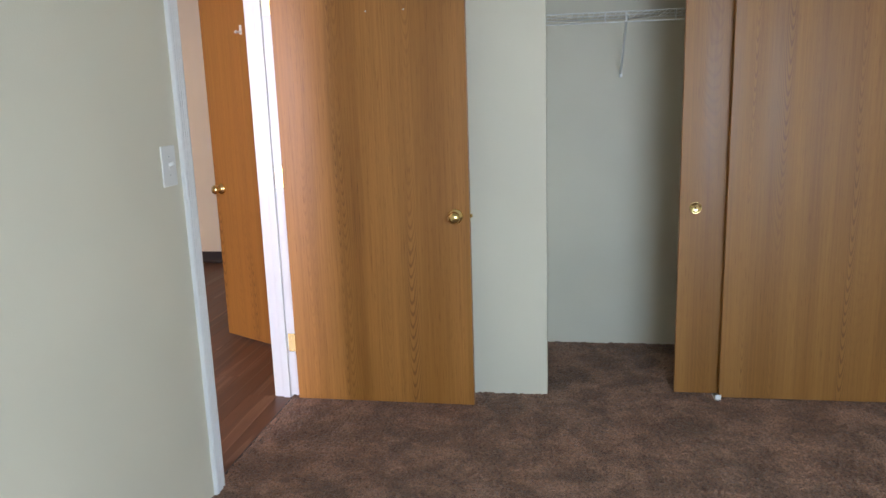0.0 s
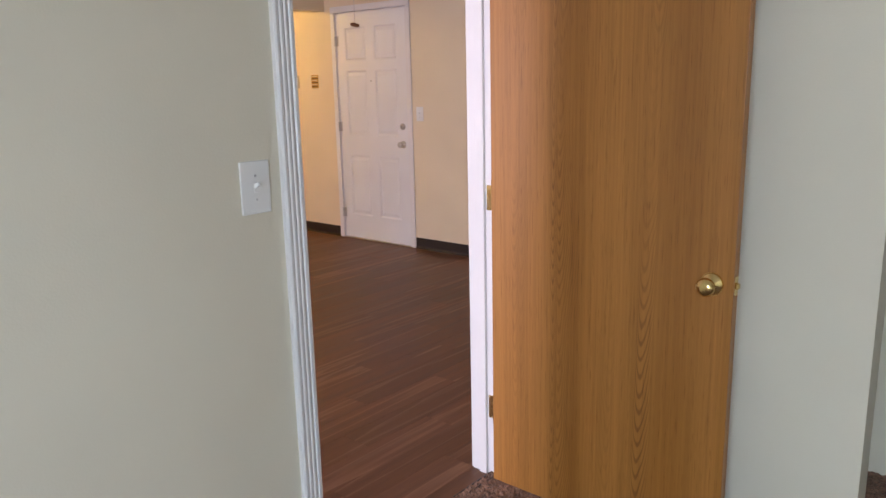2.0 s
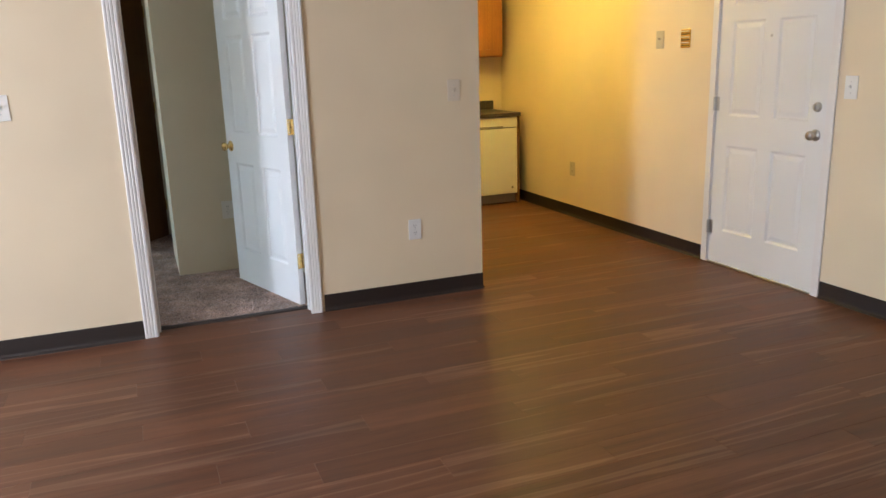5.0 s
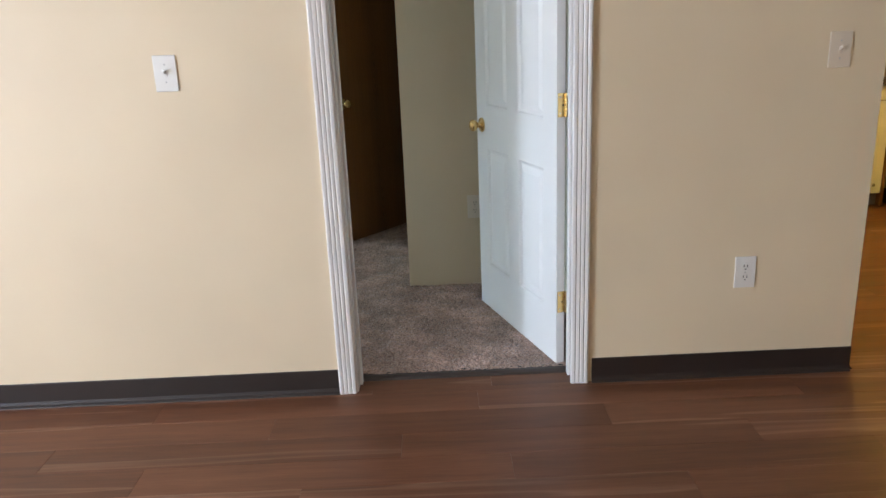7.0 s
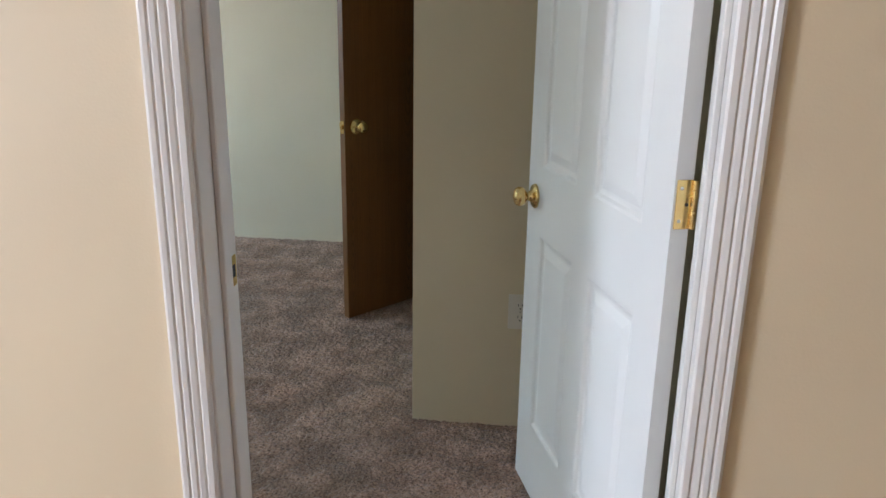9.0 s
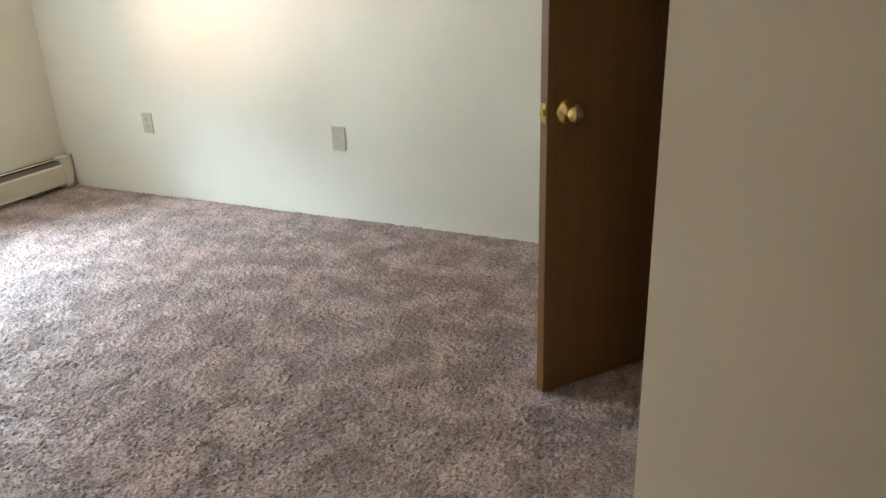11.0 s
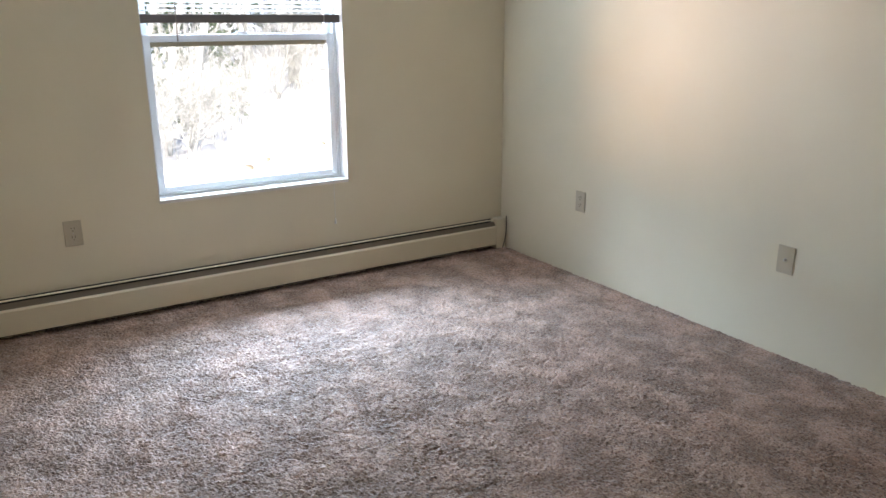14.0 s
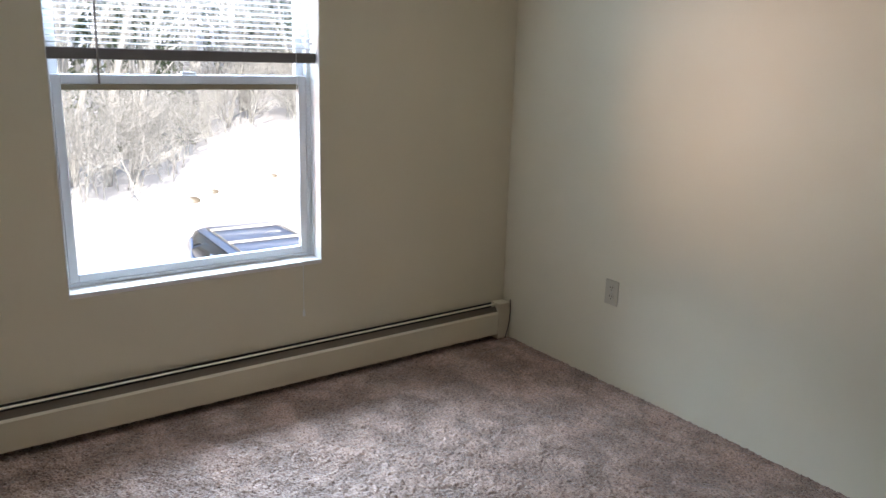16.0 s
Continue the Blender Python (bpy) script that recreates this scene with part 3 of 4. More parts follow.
def panel_door(name, m, w, label, h=2.03, material=None, metal=None, knob_z=0.915, hinges=(0.28, 1.07, 1.83), deadbolt=False, stile=0.115):
    """A moulded six-panel door: local x from the hinge to the free edge."""
    material, metal = material or door_paint, metal or brass
    d = root(name, m, label, "door", "structure")
    mid = 0.105
    pw = (w - 2 * stile - mid) / 2
    rows = [(0.235, 0.815), (1.005, 1.600), (1.690, h - 0.125)]
    cols = [(stile, stile + pw), (stile + pw + mid, w - stile)]
    t = 0.035
    xs = sorted({0.002, w, *(v for c in cols for v in c)})
    zs = sorted({0.012, h, *(v for r in rows for v in r)})
    bm = bmesh.new()
    for face_y, s in ((-t, 1), (0.0, -1)):
        for i in range(len(xs) - 1):
            for j in range(len(zs) - 1):
                inside = any(c == (xs[i], xs[i + 1]) for c in cols) and any(r == (zs[j], zs[j + 1]) for r in rows)
                c = [(xs[i], zs[j]), (xs[i + 1], zs[j]), (xs[i + 1], zs[j + 1]), (xs[i], zs[j + 1])]
                if not inside:
                    bm.faces.new([bm.verts.new((x, face_y, z)) for x, z in c])
                    continue
                a0, a1, b0, b1 = xs[i], xs[i + 1], zs[j], zs[j + 1]
                lips = [(0, 0), (0.006, 0.002), (0.012, 0.0075), (0.018, 0.009)]
                prev = None
                for g, dep in lips:
                    ring = [bm.verts.new((x, face_y + s * dep, z)) for x, z in ((a0 + g, b0 + g), (a1 - g, b0 + g), (a1 - g, b1 - g), (a0 + g, b1 - g))]
                    if prev:
                        for q in range(4):
                            bm.faces.new((prev[q], prev[(q + 1) % 4], ring[(q + 1) % 4], ring[q]))
                    prev = ring
                bm.faces.new(prev)
    for a, b in (((0.002, 0.012), (0.002, h)), ((w, 0.012), (w, h)), ((0.002, 0.012), (w, 0.012)), ((0.002, h), (w, h))):
        bm.faces.new([bm.verts.new(p) for p in ((a[0], -t, a[1]), (b[0], -t, b[1]), (b[0], 0, b[1]), (a[0], 0, a[1]))])
    bmesh.ops.remove_doubles(bm, verts=bm.verts, dist=1e-5)
    slab = part("slab", bm, material, d)
    for a0, a1 in cols:
        for b0, b1 in rows:
            for face_y, s in ((-t, 1), (0.0, -1)):
                pb = bmesh.new()
                prev = None
                for g, dep in ((0.020, 0.0095), (0.024, 0.009), (0.046, 0.003), (0.050, 0.0025)):
                    ring = [pb.verts.new((x, face_y + s * dep, z)) for x, z in ((a0 + g, b0 + g), (a1 - g, b0 + g), (a1 - g, b1 - g), (a0 + g, b1 - g))]
                    if prev:
                        for q in range(4):
                            pb.faces.new((prev[q], prev[(q + 1) % 4], ring[(q + 1) % 4], ring[q]))
                    prev = ring
                pb.faces.new(prev)
                part("panel", pb, material, slab)
    knob_set(d, w - 0.062, knob_z, -t, 0.0, metal, w, 1)
    if deadbolt:
        for y, s in ((-t, -1), (0.0, 1)):
            b = turned([(0, 0.029), (s * 0.006, 0.029), (s * 0.016, 0.024), (s * 0.018, 0.018)], "Y")
            db = part("deadbolt", moved(b, pose(w - 0.062, y, knob_z + 0.16)), metal, d, "steel deadbolt", True)
            part("thumb_turn", box(w - 0.066, w - 0.058, min(y + s * 0.018, y + s * 0.032), max(y + s * 0.018, y + s * 0.032), knob_z + 0.145, knob_z + 0.175, 0.002), metal, db)
        part("door_viewer", moved(turned([(0, 0.009), (0.004, 0.008)], "Y", 14), pose(w / 2, -t - 0.004, 1.50)), metal, d)
    for z in hinges:
        hinge(d, 0.002, -0.034 if metal is brass else -0.050, -0.004, z, -1, metal, -1)
        if metal is steel:
            part("hinge_leaf", box(-0.004, 0.030, -0.0385, -0.0355, z - 0.045, z + 0.045, 0.001), metal, d)
    return d


def leaf_pose(hx, hy, fx, fy):
    """Pose of a leaf whose bottom hinge corner is at (hx, hy) and whose free edge lies towards (fx, fy)."""
    return pose(hx, hy, 0, 0, 0, math.degrees(math.atan2(fy - hy, fx - hx)))


# oak door between the brown bedroom and the living room, swung back at a right angle
oak_leaf = flush_door("door_1", leaf_pose(0.797, -4.112, 0.783, -4.957), 0.855, oak, "oak veneer flush door standing open with a brass knob", knob_z=0.900)
for sx in (0.43, 0.595):
    part("screw", moved(turned([(0, 0.004), (-0.002, 0.003)], "Y", 10), pose(sx, -0.035, 1.785)), steel, oak_leaf)
# white six-panel door of the taupe bedroom, ajar
panel_door("door_2", leaf_pose(0.885, 0.150, 0.631, 0.931), 0.822, "white six-panel bedroom door standing open with brass hardware")
# oak closet door, ajar; its unlit side is put into the veneer colour
flush_door("door_3", leaf_pose(0.258, 2.633, -0.185, 2.085), 0.704, oak_dark_shaded, "oak flush closet door left ajar, its shade put into the colour")
# oak store-room door standing open into the living room
flush_door("door_4", leaf_pose(1.345, -3.975, 1.71, -3.321), 0.75, oak, "oak veneer flush door standing open in the living room", True)
# entry door, shut
entry = panel_door("door_5", pose(XE + 0.036, -0.148, 0, 0, 0, -90), 0.882, "white six-panel steel entry door, shut", 2.112, door_paint, steel, 0.935, (0.25, 1.08, 1.87), True)


def side_frame(name, label):
    """Lining and slim casing of the entry door in the east wall."""
    holder = root(name, pose(0, 0, 0), label, "trim", "structure")
    for y0, y1 in ((-0.142, -0.088), (-1.092, -1.038)):
        part("casing_leg", box(XE - 0.014, XE - 0.0005, y0, y1, 0, 2.125, 0.004, 2), trim_paint, holder)
    part("casing_head", box(XE - 0.014, XE - 0.0005, -1.092, -0.088, 2.125, 2.18, 0.004, 2), trim_paint, holder)
    for y0, y1 in ((-0.1455, -0.1255), (-1.0545, -1.0335)):
        part("jamb_side", box(XE, XE + 0.118, y0, y1, 0, 2.125, 0.001), trim_paint, holder)
    part("jamb_head", box(XE, XE + 0.118, -1.0335, -0.1455, 2.125, 2.145, 0.001), trim_paint, holder)
    for y0, y1, z0, z1 in ((-0.175, -0.1455, 0.012, 2.125), (-1.0335, -1.004, 0.012, 2.125), (-1.004, -0.175, 2.095, 2.125)):
        part("door_stop", box(XE + 0.041, XE + 0.075, y0, y1, z0, z1, 0.001), trim_paint, holder)
    part("threshold", box(XE - 0.012, XE + 0.115, -1.033, -0.146, -0.004, 0.012, 0.004, 2), steel, holder, "metal door threshold")


side_frame("trim_entry_door", "white casing and lining of the entry door")


# ---- brown bedroom: closet ----
def sliding_door(x, y0, y1, label, pull_y):
    d = root("sliding_door", pose(x, y0, 0), label, "closet door", "structure", "bypass closet doors")
    w = y1 - y0
    part("slab", box(0, 0.030, 0, w, 0.018, 2.03, 0.002, 2), oak_closet, d)
    cup = turned([(0.0, 0.027), (-0.0025, 0.027), (-0.003, 0.024), (-0.001, 0.021), (0.0, 0.004)], "X", 28)
    part("finger_pull", moved(cup, pose(0, pull_y - y0, 0.895)), brass, d, "round brass finger pull", True)
    return d


sliding_door(0.968, -6.80, -5.887, "oak veneer sliding closet door behind the other", -5.955)
sliding_door(0.922, -7.05, -6.08, "oak veneer sliding closet door in front", -6.98)
guide = root("floor_guide", pose(0.922, -6.078, 0), "small white plastic floor guide of the sliding doors", "door guide")
part("base_plate", box(-0.012, 0.06, -0.012, 0.018, 0.006, 0.014, 0.002), plate_plastic, guide)
part("fin", box(-0.012, -0.007, -0.012, 0.016, 0.012, 0.034, 0.002), plate_plastic, guide)
track = tagged(link_mesh("sliding_track", box(0.916, 1.01, -7.19, -5.31, 2.035, 2.059, 0.002), steel), "steel top track of the closet doors", "track", "", "structure")


def rod(bm, p, q, r, steps=6):
    """A round bar from p to q."""
    p, q = Vector(p), Vector(q)
    turn = (q - p).to_track_quat("Z", "Y").to_matrix()
    rings = []
    for c in (p, q):
        rings.append([bm.verts.new(c + turn @ Vector((math.cos(i * 2 * math.pi / steps) * r, math.sin(i * 2 * math.pi / steps) * r, 0))) for i in range(steps)])
    for i in range(steps):
        bm.faces.new((rings[0][i], rings[0][(i + 1) % steps], rings[1][(i + 1) % steps], rings[1][i]))
    bm.faces.new(rings[0])
    bm.faces.new(rings[1])


def wire_shelf():
    s = root("wire_shelf", pose(0, 0, 0), "white wire closet shelf with a hanging rail on a wall bracket", "shelf")
    bm = bmesh.new()
    for z in (1.778, 1.732):
        rod(bm, (1.28, -7.45, z), (1.28, -5.195, z), 0.0035, 8)
    part("front_rail", bm, plate_plastic, s)
    for x in (1.66, 1.47):
        bm = bmesh.new()
        rod(bm, (x, -7.45, 1.778), (x, -5.195, 1.778), 0.003, 6)
        part("long_wire", bm, plate_plastic, s)
    y = -7.44
    bm = bmesh.new()
    while y < -5.2:
        rod(bm, (1.28, y, 1.7825), (1.675, y, 1.7825), 0.0014, 5)
        y += 0.026
    tagged(part("wire_grid", bm, plate_plastic, s), kind="stuff")
    for y in (-5.565, -5.66, -5.885, -6.3):
        bm = bmesh.new()
        rod(bm, (1.28, y, 1.778), (1.28, y, 1.732), 0.004, 6)
        part("drop_wire", bm, plate_plastic, s)
    bm = bmesh.new()
    rod(bm, (1.295, -5.665, 1.768), (1.674, -5.665, 1.50), 0.006, 8)
    part("bracket", bm, plate_plastic, s)
    part("bracket_foot", box(1.667, 1.6815, -5.673, -5.657, 1.48, 1.525, 0.003), plate_plastic, s)


wire_shelf()


# ---- wall plates ----
def plate(name, at, facing, label, kind="switch", material=None, w=0.080, h=0.124):
    """A cover plate on a wall: local y points into the wall. facing: yaw of the wall's outward normal."""
    material = material or plate_plastic
    p = root(name, pose(*at, 0, 0, facing + 90), label, "outlet" if kind in ("outlet", "coax") else "switch" if kind != "grille" else "wall grille")
    part("cover", box(-w / 2, w / 2, -0.006, -0.0002, -h / 2, h / 2, 0.0025, 2), material, p)
    if kind == "switch":
        part("collar", box(-0.006, 0.006, -0.0075, -0.004, -0.013, 0.013, 0.001), material, p)
        part("toggle", moved(box(-0.0045, 0.0045, -0.020, 0.0, -0.005, 0.005, 0.0015), pose(0, -0.004, 0.002, -24)), material, p)
        for z in (-0.030, 0.030):
            part("screw", moved(turned([(0, 0.0032), (-0.0012, 0.0028)], "Y", 10), pose(0, -0.006, z)), steel, p)
    elif kind == "outlet":
        for z in (-0.021, 0.021):
            r = part("receptacle", moved(turned([(0, 0.0172), (-0.0015, 0.0168)], "Y", 20), pose(0, -0.006, z)), material, p)
            for x in (-0.0065, 0.0065):
                part("slot", box(x - 0.0011, x + 0.0011, -0.0085, -0.0072, z + 0.000, z + 0.009), slot_dark, r)
            part("ground_hole", moved(turned([(0, 0.0026), (-0.0011, 0.0026)], "Y", 8), pose(0, -0.0074, z - 0.008)), slot_dark, r)
        part("screw", moved(turned([(0, 0.003), (-0.001, 0.0026)], "Y", 10), pose(0, -0.006, 0)), steel, p)
    elif kind == "coax":
        part("socket", moved(turned([(0, 0.008), (-0.002, 0.008), (-0.002, 0.0048), (-0.011, 0.0048)], "Y", 12), pose(0, -0.006, 0)), steel, p)
    elif kind == "grille":
        for i in range(6):
            z = -h / 2 + 0.016 + i * (h - 0.03) / 5
            part("louvre", box(-w / 2 + 0.010, w / 2 - 0.010, -0.011, -0.0062, z - 0.004, z + 0.003, 0.001), plate_plastic if i % 2 else slot_dark, p)
    return p


plate("light_switch", (-0.208, YS2, 1.234), -90, "white toggle light switch beside the bedroom door", w=0.088, h=0.132)
plate("light_switch", (-0.504, 0.0, 1.255), -90, "white toggle light switch on the cream wall")
plate("light_switch", (1.854, 0.0, 1.24), -90, "cream toggle light switch near the kitchen corner", "switch", ivory_plastic)
plate("wall_outlet", (1.578, 0.0, 0.43), -90, "white duplex outlet low on the cream wall", "outlet")
plate("wall_outlet", (-1.37, 0.0, 0.465), -90, "white duplex outlet low on the cream wall", "outlet")
plate("wall_switch", (XE, 0.465, 1.508), 180, "almond switch plate near the entry door", "switch", almond_plastic, 0.085)
plate("chime_grille", (XE, 0.186, 1.508), 180, "small brass louvred chime cover on the wall", "grille", brass, 0.10, 0.125)
plate("wall_switch", (XE, -1.178, 1.208), 180, "cream switch plate beside the entry door")
plate("wall_outlet", (XE, 1.642, 0.43), 180, "almond duplex outlet on the kitchen wall", "outlet", almond_plastic)
plate("wall_outlet", (-2.984, YN, 0.453), -90, "almond duplex outlet low on the bedroom wall", "outlet", almond_plastic, 0.076, 0.118)
plate("cable_outlet", (-1.681, YN, 0.449), -90, "almond cable outlet low on the bedroom wall", "coax", almond_plastic)
plate("wall_outlet", (XW, 0.805, 0.472), 0, "almond duplex outlet below the window wall", "outlet", almond_plastic)
plate("wall_outlet", (0.622, 1.201, 0.442), -90, "white duplex outlet behind the open door", "outlet")


# ---- kitchen ----
def dishwasher():
    d = root("dishwasher", pose(2.95, 2.455, 0), "white built-in dishwasher with a slim control strip", "dishwasher")
    part("tub", box(0, 0.60, 0.025, 0.58, 0.10, 0.853), grey_plastic, d)
    part("door_panel", box(0.002, 0.598, 0, 0.026, 0.105, 0.750, 0.004, 2), white_enamel, d)
    c = part("control_panel", box(0.002, 0.598, -0.006, 0.026, 0.755, 0.856, 0.006, 2), white_enamel, d)
    part("grip", box(0.16, 0.44, -0.009, -0.005, 0.761, 0.772, 0.001), grey_plastic, c)
    part("toe_kick", box(0.0, 0.60, 0.05, 0.07, 0.012, 0.10), grey_plastic, d)
    part("badge", moved(turned([(0, 0.012), (-0.002, 0.011)], "Y", 14), pose(0.545, 0, 0.165)), grey_plastic, d)


dishwasher()
tagged(link_mesh("counter_end_panel", box(3.553, 3.572, 2.455, 3.058, 0.012, 0.856, 0.002), oak_dark_shaded), "dark end panel beside the dishwasher", "panel")


def base_cabinet():
    c = root("base_cabinet", pose(2.03, 2.47, 0), "oak base cabinet under the counter", "cabinet")
    part("body", box(0, 0.915, 0.02, 0.58, 0.10, 0.856), oak_cabinet, c)
    part("toe_kick", box(0, 0.915, 0.07, 0.09, 0.012, 0.10), cove_rubber, c)
    for x in (0.01, 0.465):
        dr = part("door", box(x, x + 0.44, 0, 0.019, 0.13, 0.68, 0.004, 2), oak_cabinet, c)
        part("knob", moved(turned([(0, 0.006), (-0.014, 0.006), (-0.02, 0.014), (-0.024, 0.010)], "Y", 14), pose(x + (0.40 if x < 0.1 else 0.04), 0, 0.62)), brass, dr)
        part("drawer_front", box(x, x + 0.44, 0, 0.019, 0.70, 0.83, 0.004, 2), oak_cabinet, c)


base_cabinet()
counter = root("countertop", pose(0, 0, 0), "dark laminate countertop with a low backsplash", "countertop")
part("worktop", box(2.03, 3.576, 2.425, 3.058, 0.858, 0.896, 0.006, 3), laminate, counter)
part("backsplash", box(2.03, 3.576, 3.036, 3.0585, 0.8965, 0.985, 0.004, 2), laminate, counter)


def upper_cabinet(x0, x1, label):
    c = root("wall_cabinet", pose(x0, 2.755, 1.42), label, "cabinet", "", "wall cabinets over the counter")
    w = x1 - x0
    part("body", box(0, w, 0.02, 0.302, 0, 0.76, 0.002), oak_cabinet, c)
    for a, b in ((0.006, w / 2 - 0.003), (w / 2 + 0.003, w - 0.006)):
        d = part("door", box(a, b, 0, 0.0195, 0.012, 0.748, 0.004, 2), oak_cabinet, c)
        part("raised_panel", box(a + 0.06, b - 0.06, -0.004, 0.001, 0.075, 0.685, 0.003, 2), oak_cabinet, d)


upper_cabinet(2.79, 3.555, "oak wall cabinet above the counter")
upper_cabinet(2.03, 2.785, "oak wall cabinet above the counter")


def ceiling_lamp():
    d = root("ceiling_lamp", pose(2.62, 1.5, 2.44), "round kitchen ceiling lamp with a warm glow", "ceiling lamp")
    part("canopy", turned([(0, 0.07), (-0.02, 0.065), (-0.03, 0.02), (-0.05, 0.015)], "Z", 28), steel, d, "", True)
    part("shade", turned([(-0.035, 0.155), (-0.045, 0.16), (-0.05, 0.155), (-0.045, 0.15)], "Z", 32), lamp_glass, d, "frosted glass rim", True)


ceiling_lamp()


def pull_chain():
    p = root("pull_chain", pose(2.209, -1.952, 0), "thin ceiling pull chain with a dark wooden oval fob", "pull chain")
    for dx in (-0.004, 0.004):
        bm = bmesh.new()
        rod(bm, (dx * 0.3, 0, 1.862), (dx, dx, 2.44), 0.0009, 5)
        part("chain", bm, steel, p)
    fob = turned([(-0.030, 0.002), (-0.026, 0.009), (-0.012, 0.0125), (0.012, 0.0125), (0.026, 0.009), (0.030, 0.002)], "Y", 14)
    part("fob", moved(fob, pose(0, 0, 1.851, 14, 0, 38)), oak_dark_shaded, p, "dark wooden oval fob", True)


pull_chain()


# ---- windows ----
def slider_window(name, y0, y1, label):
    """A double-hung vinyl window set in the west wall's opening."""
    z0, z1 = WIN_Z
    w = root(name, pose(0, 0, 0), label, "window", "structure")
    xo, xi = XW - 0.148, XW - 0.090
    fr = part("window_frame", box(xo, xi, y0, y0 + 0.022, z0 + 0.02, z1, 0.002), vinyl, w)
    part("frame_side", box(xo, xi, y1 - 0.022, y1, z0 + 0.02, z1, 0.002), vinyl, fr)
    part("frame_head", box(xo, xi, y0 + 0.022, y1 - 0.022, z1 - 0.035, z1, 0.002), vinyl, fr)
    part("frame_foot", box(xo, xi, y0 + 0.022, y1 - 0.022, z0 + 0.02, z0 + 0.034, 0.002), vinyl, fr)
    part("window_sill", box(XW - 0.149, XW - 0.001, y0 + 0.001, y1 - 0.001, z0 + 0.0005, z0 + 0.019, 0.002), trim_paint, w)
    part("reveal_lining", box(xi + 0.001, XW - 0.001, y0 + 0.0005, y0 + 0.004, z0 + 0.02, z1 - 0.004), trim_paint, w)
    part("reveal_lining", box(xi + 0.001, XW - 0.001, y1 - 0.004, y1 - 0.0005, z0 + 0.02, z1 - 0.004), trim_paint, w)
    part("reveal_lining", box(xi + 0.001, XW - 0.001, y0 + 0.0005, y1 - 0.0005, z1 - 0.004, z1 - 0.0005), trim_paint, w)
    mid = 1.364

    def sash(x0, x1, b, t, top, bottom):
        s = part("sash_stile", box(x0, x1, y0 + 0.023, y0 + 0.057, b, t, 0.004, 2), vinyl, w)
        part("stile", box(x0, x1, y1 - 0.057, y1 - 0.023, b, t, 0.004, 2), vinyl, s)
        part("top_rail", box(x0, x1, y0 + 0.057, y1 - 0.057, t - top, t, 0.004, 2), vinyl, s)
        part("bottom_rail", box(x0, x1, y0 + 0.057, y1 - 0.057, b, b + bottom, 0.004, 2), vinyl, s)
        xc = (x0 + x1) / 2
        g = part("pane", box(xc - 0.003, xc + 0.003, y0 + 0.057, y1 - 0.057, b + bottom, t - top), glass, s)
        g.visible_shadow = False

    sash(XW - 0.119, XW - 0.093, z0 + 0.035, mid + 0.018, 0.036, 0.032)
    # strip whose tan colour paints the shade on the seal below the meeting rail
    part("shaded_seal", box(XW - 0.116, XW - 0.095, y0 + 0.0575, y1 - 0.0575, mid - 0.040, mid - 0.0185, 0.002), seal_shade_tan, w, "seal under the meeting rail, shade put into its tan colour")
    sash(XW - 0.147, XW - 0.122, mid - 0.02, z1 - 0.036, 0.04, 0.036)
    part("sash_lock", box(XW - 0.115, XW - 0.097, (y0 + y1) / 2 - 0.03, (y0 + y1) / 2 + 0.03, mid + 0.018, mid + 0.030, 0.003), vinyl, w)
    return w


slider_window("window_1", 1.216, 2.264, "white double-hung vinyl window over the radiator")
slider_window("window_2", -3.1, -2.1, "white double-hung vinyl window of the living room")
slider_window("window_3", -7.3, -5.7, "white double-hung vinyl window of the bedroom")


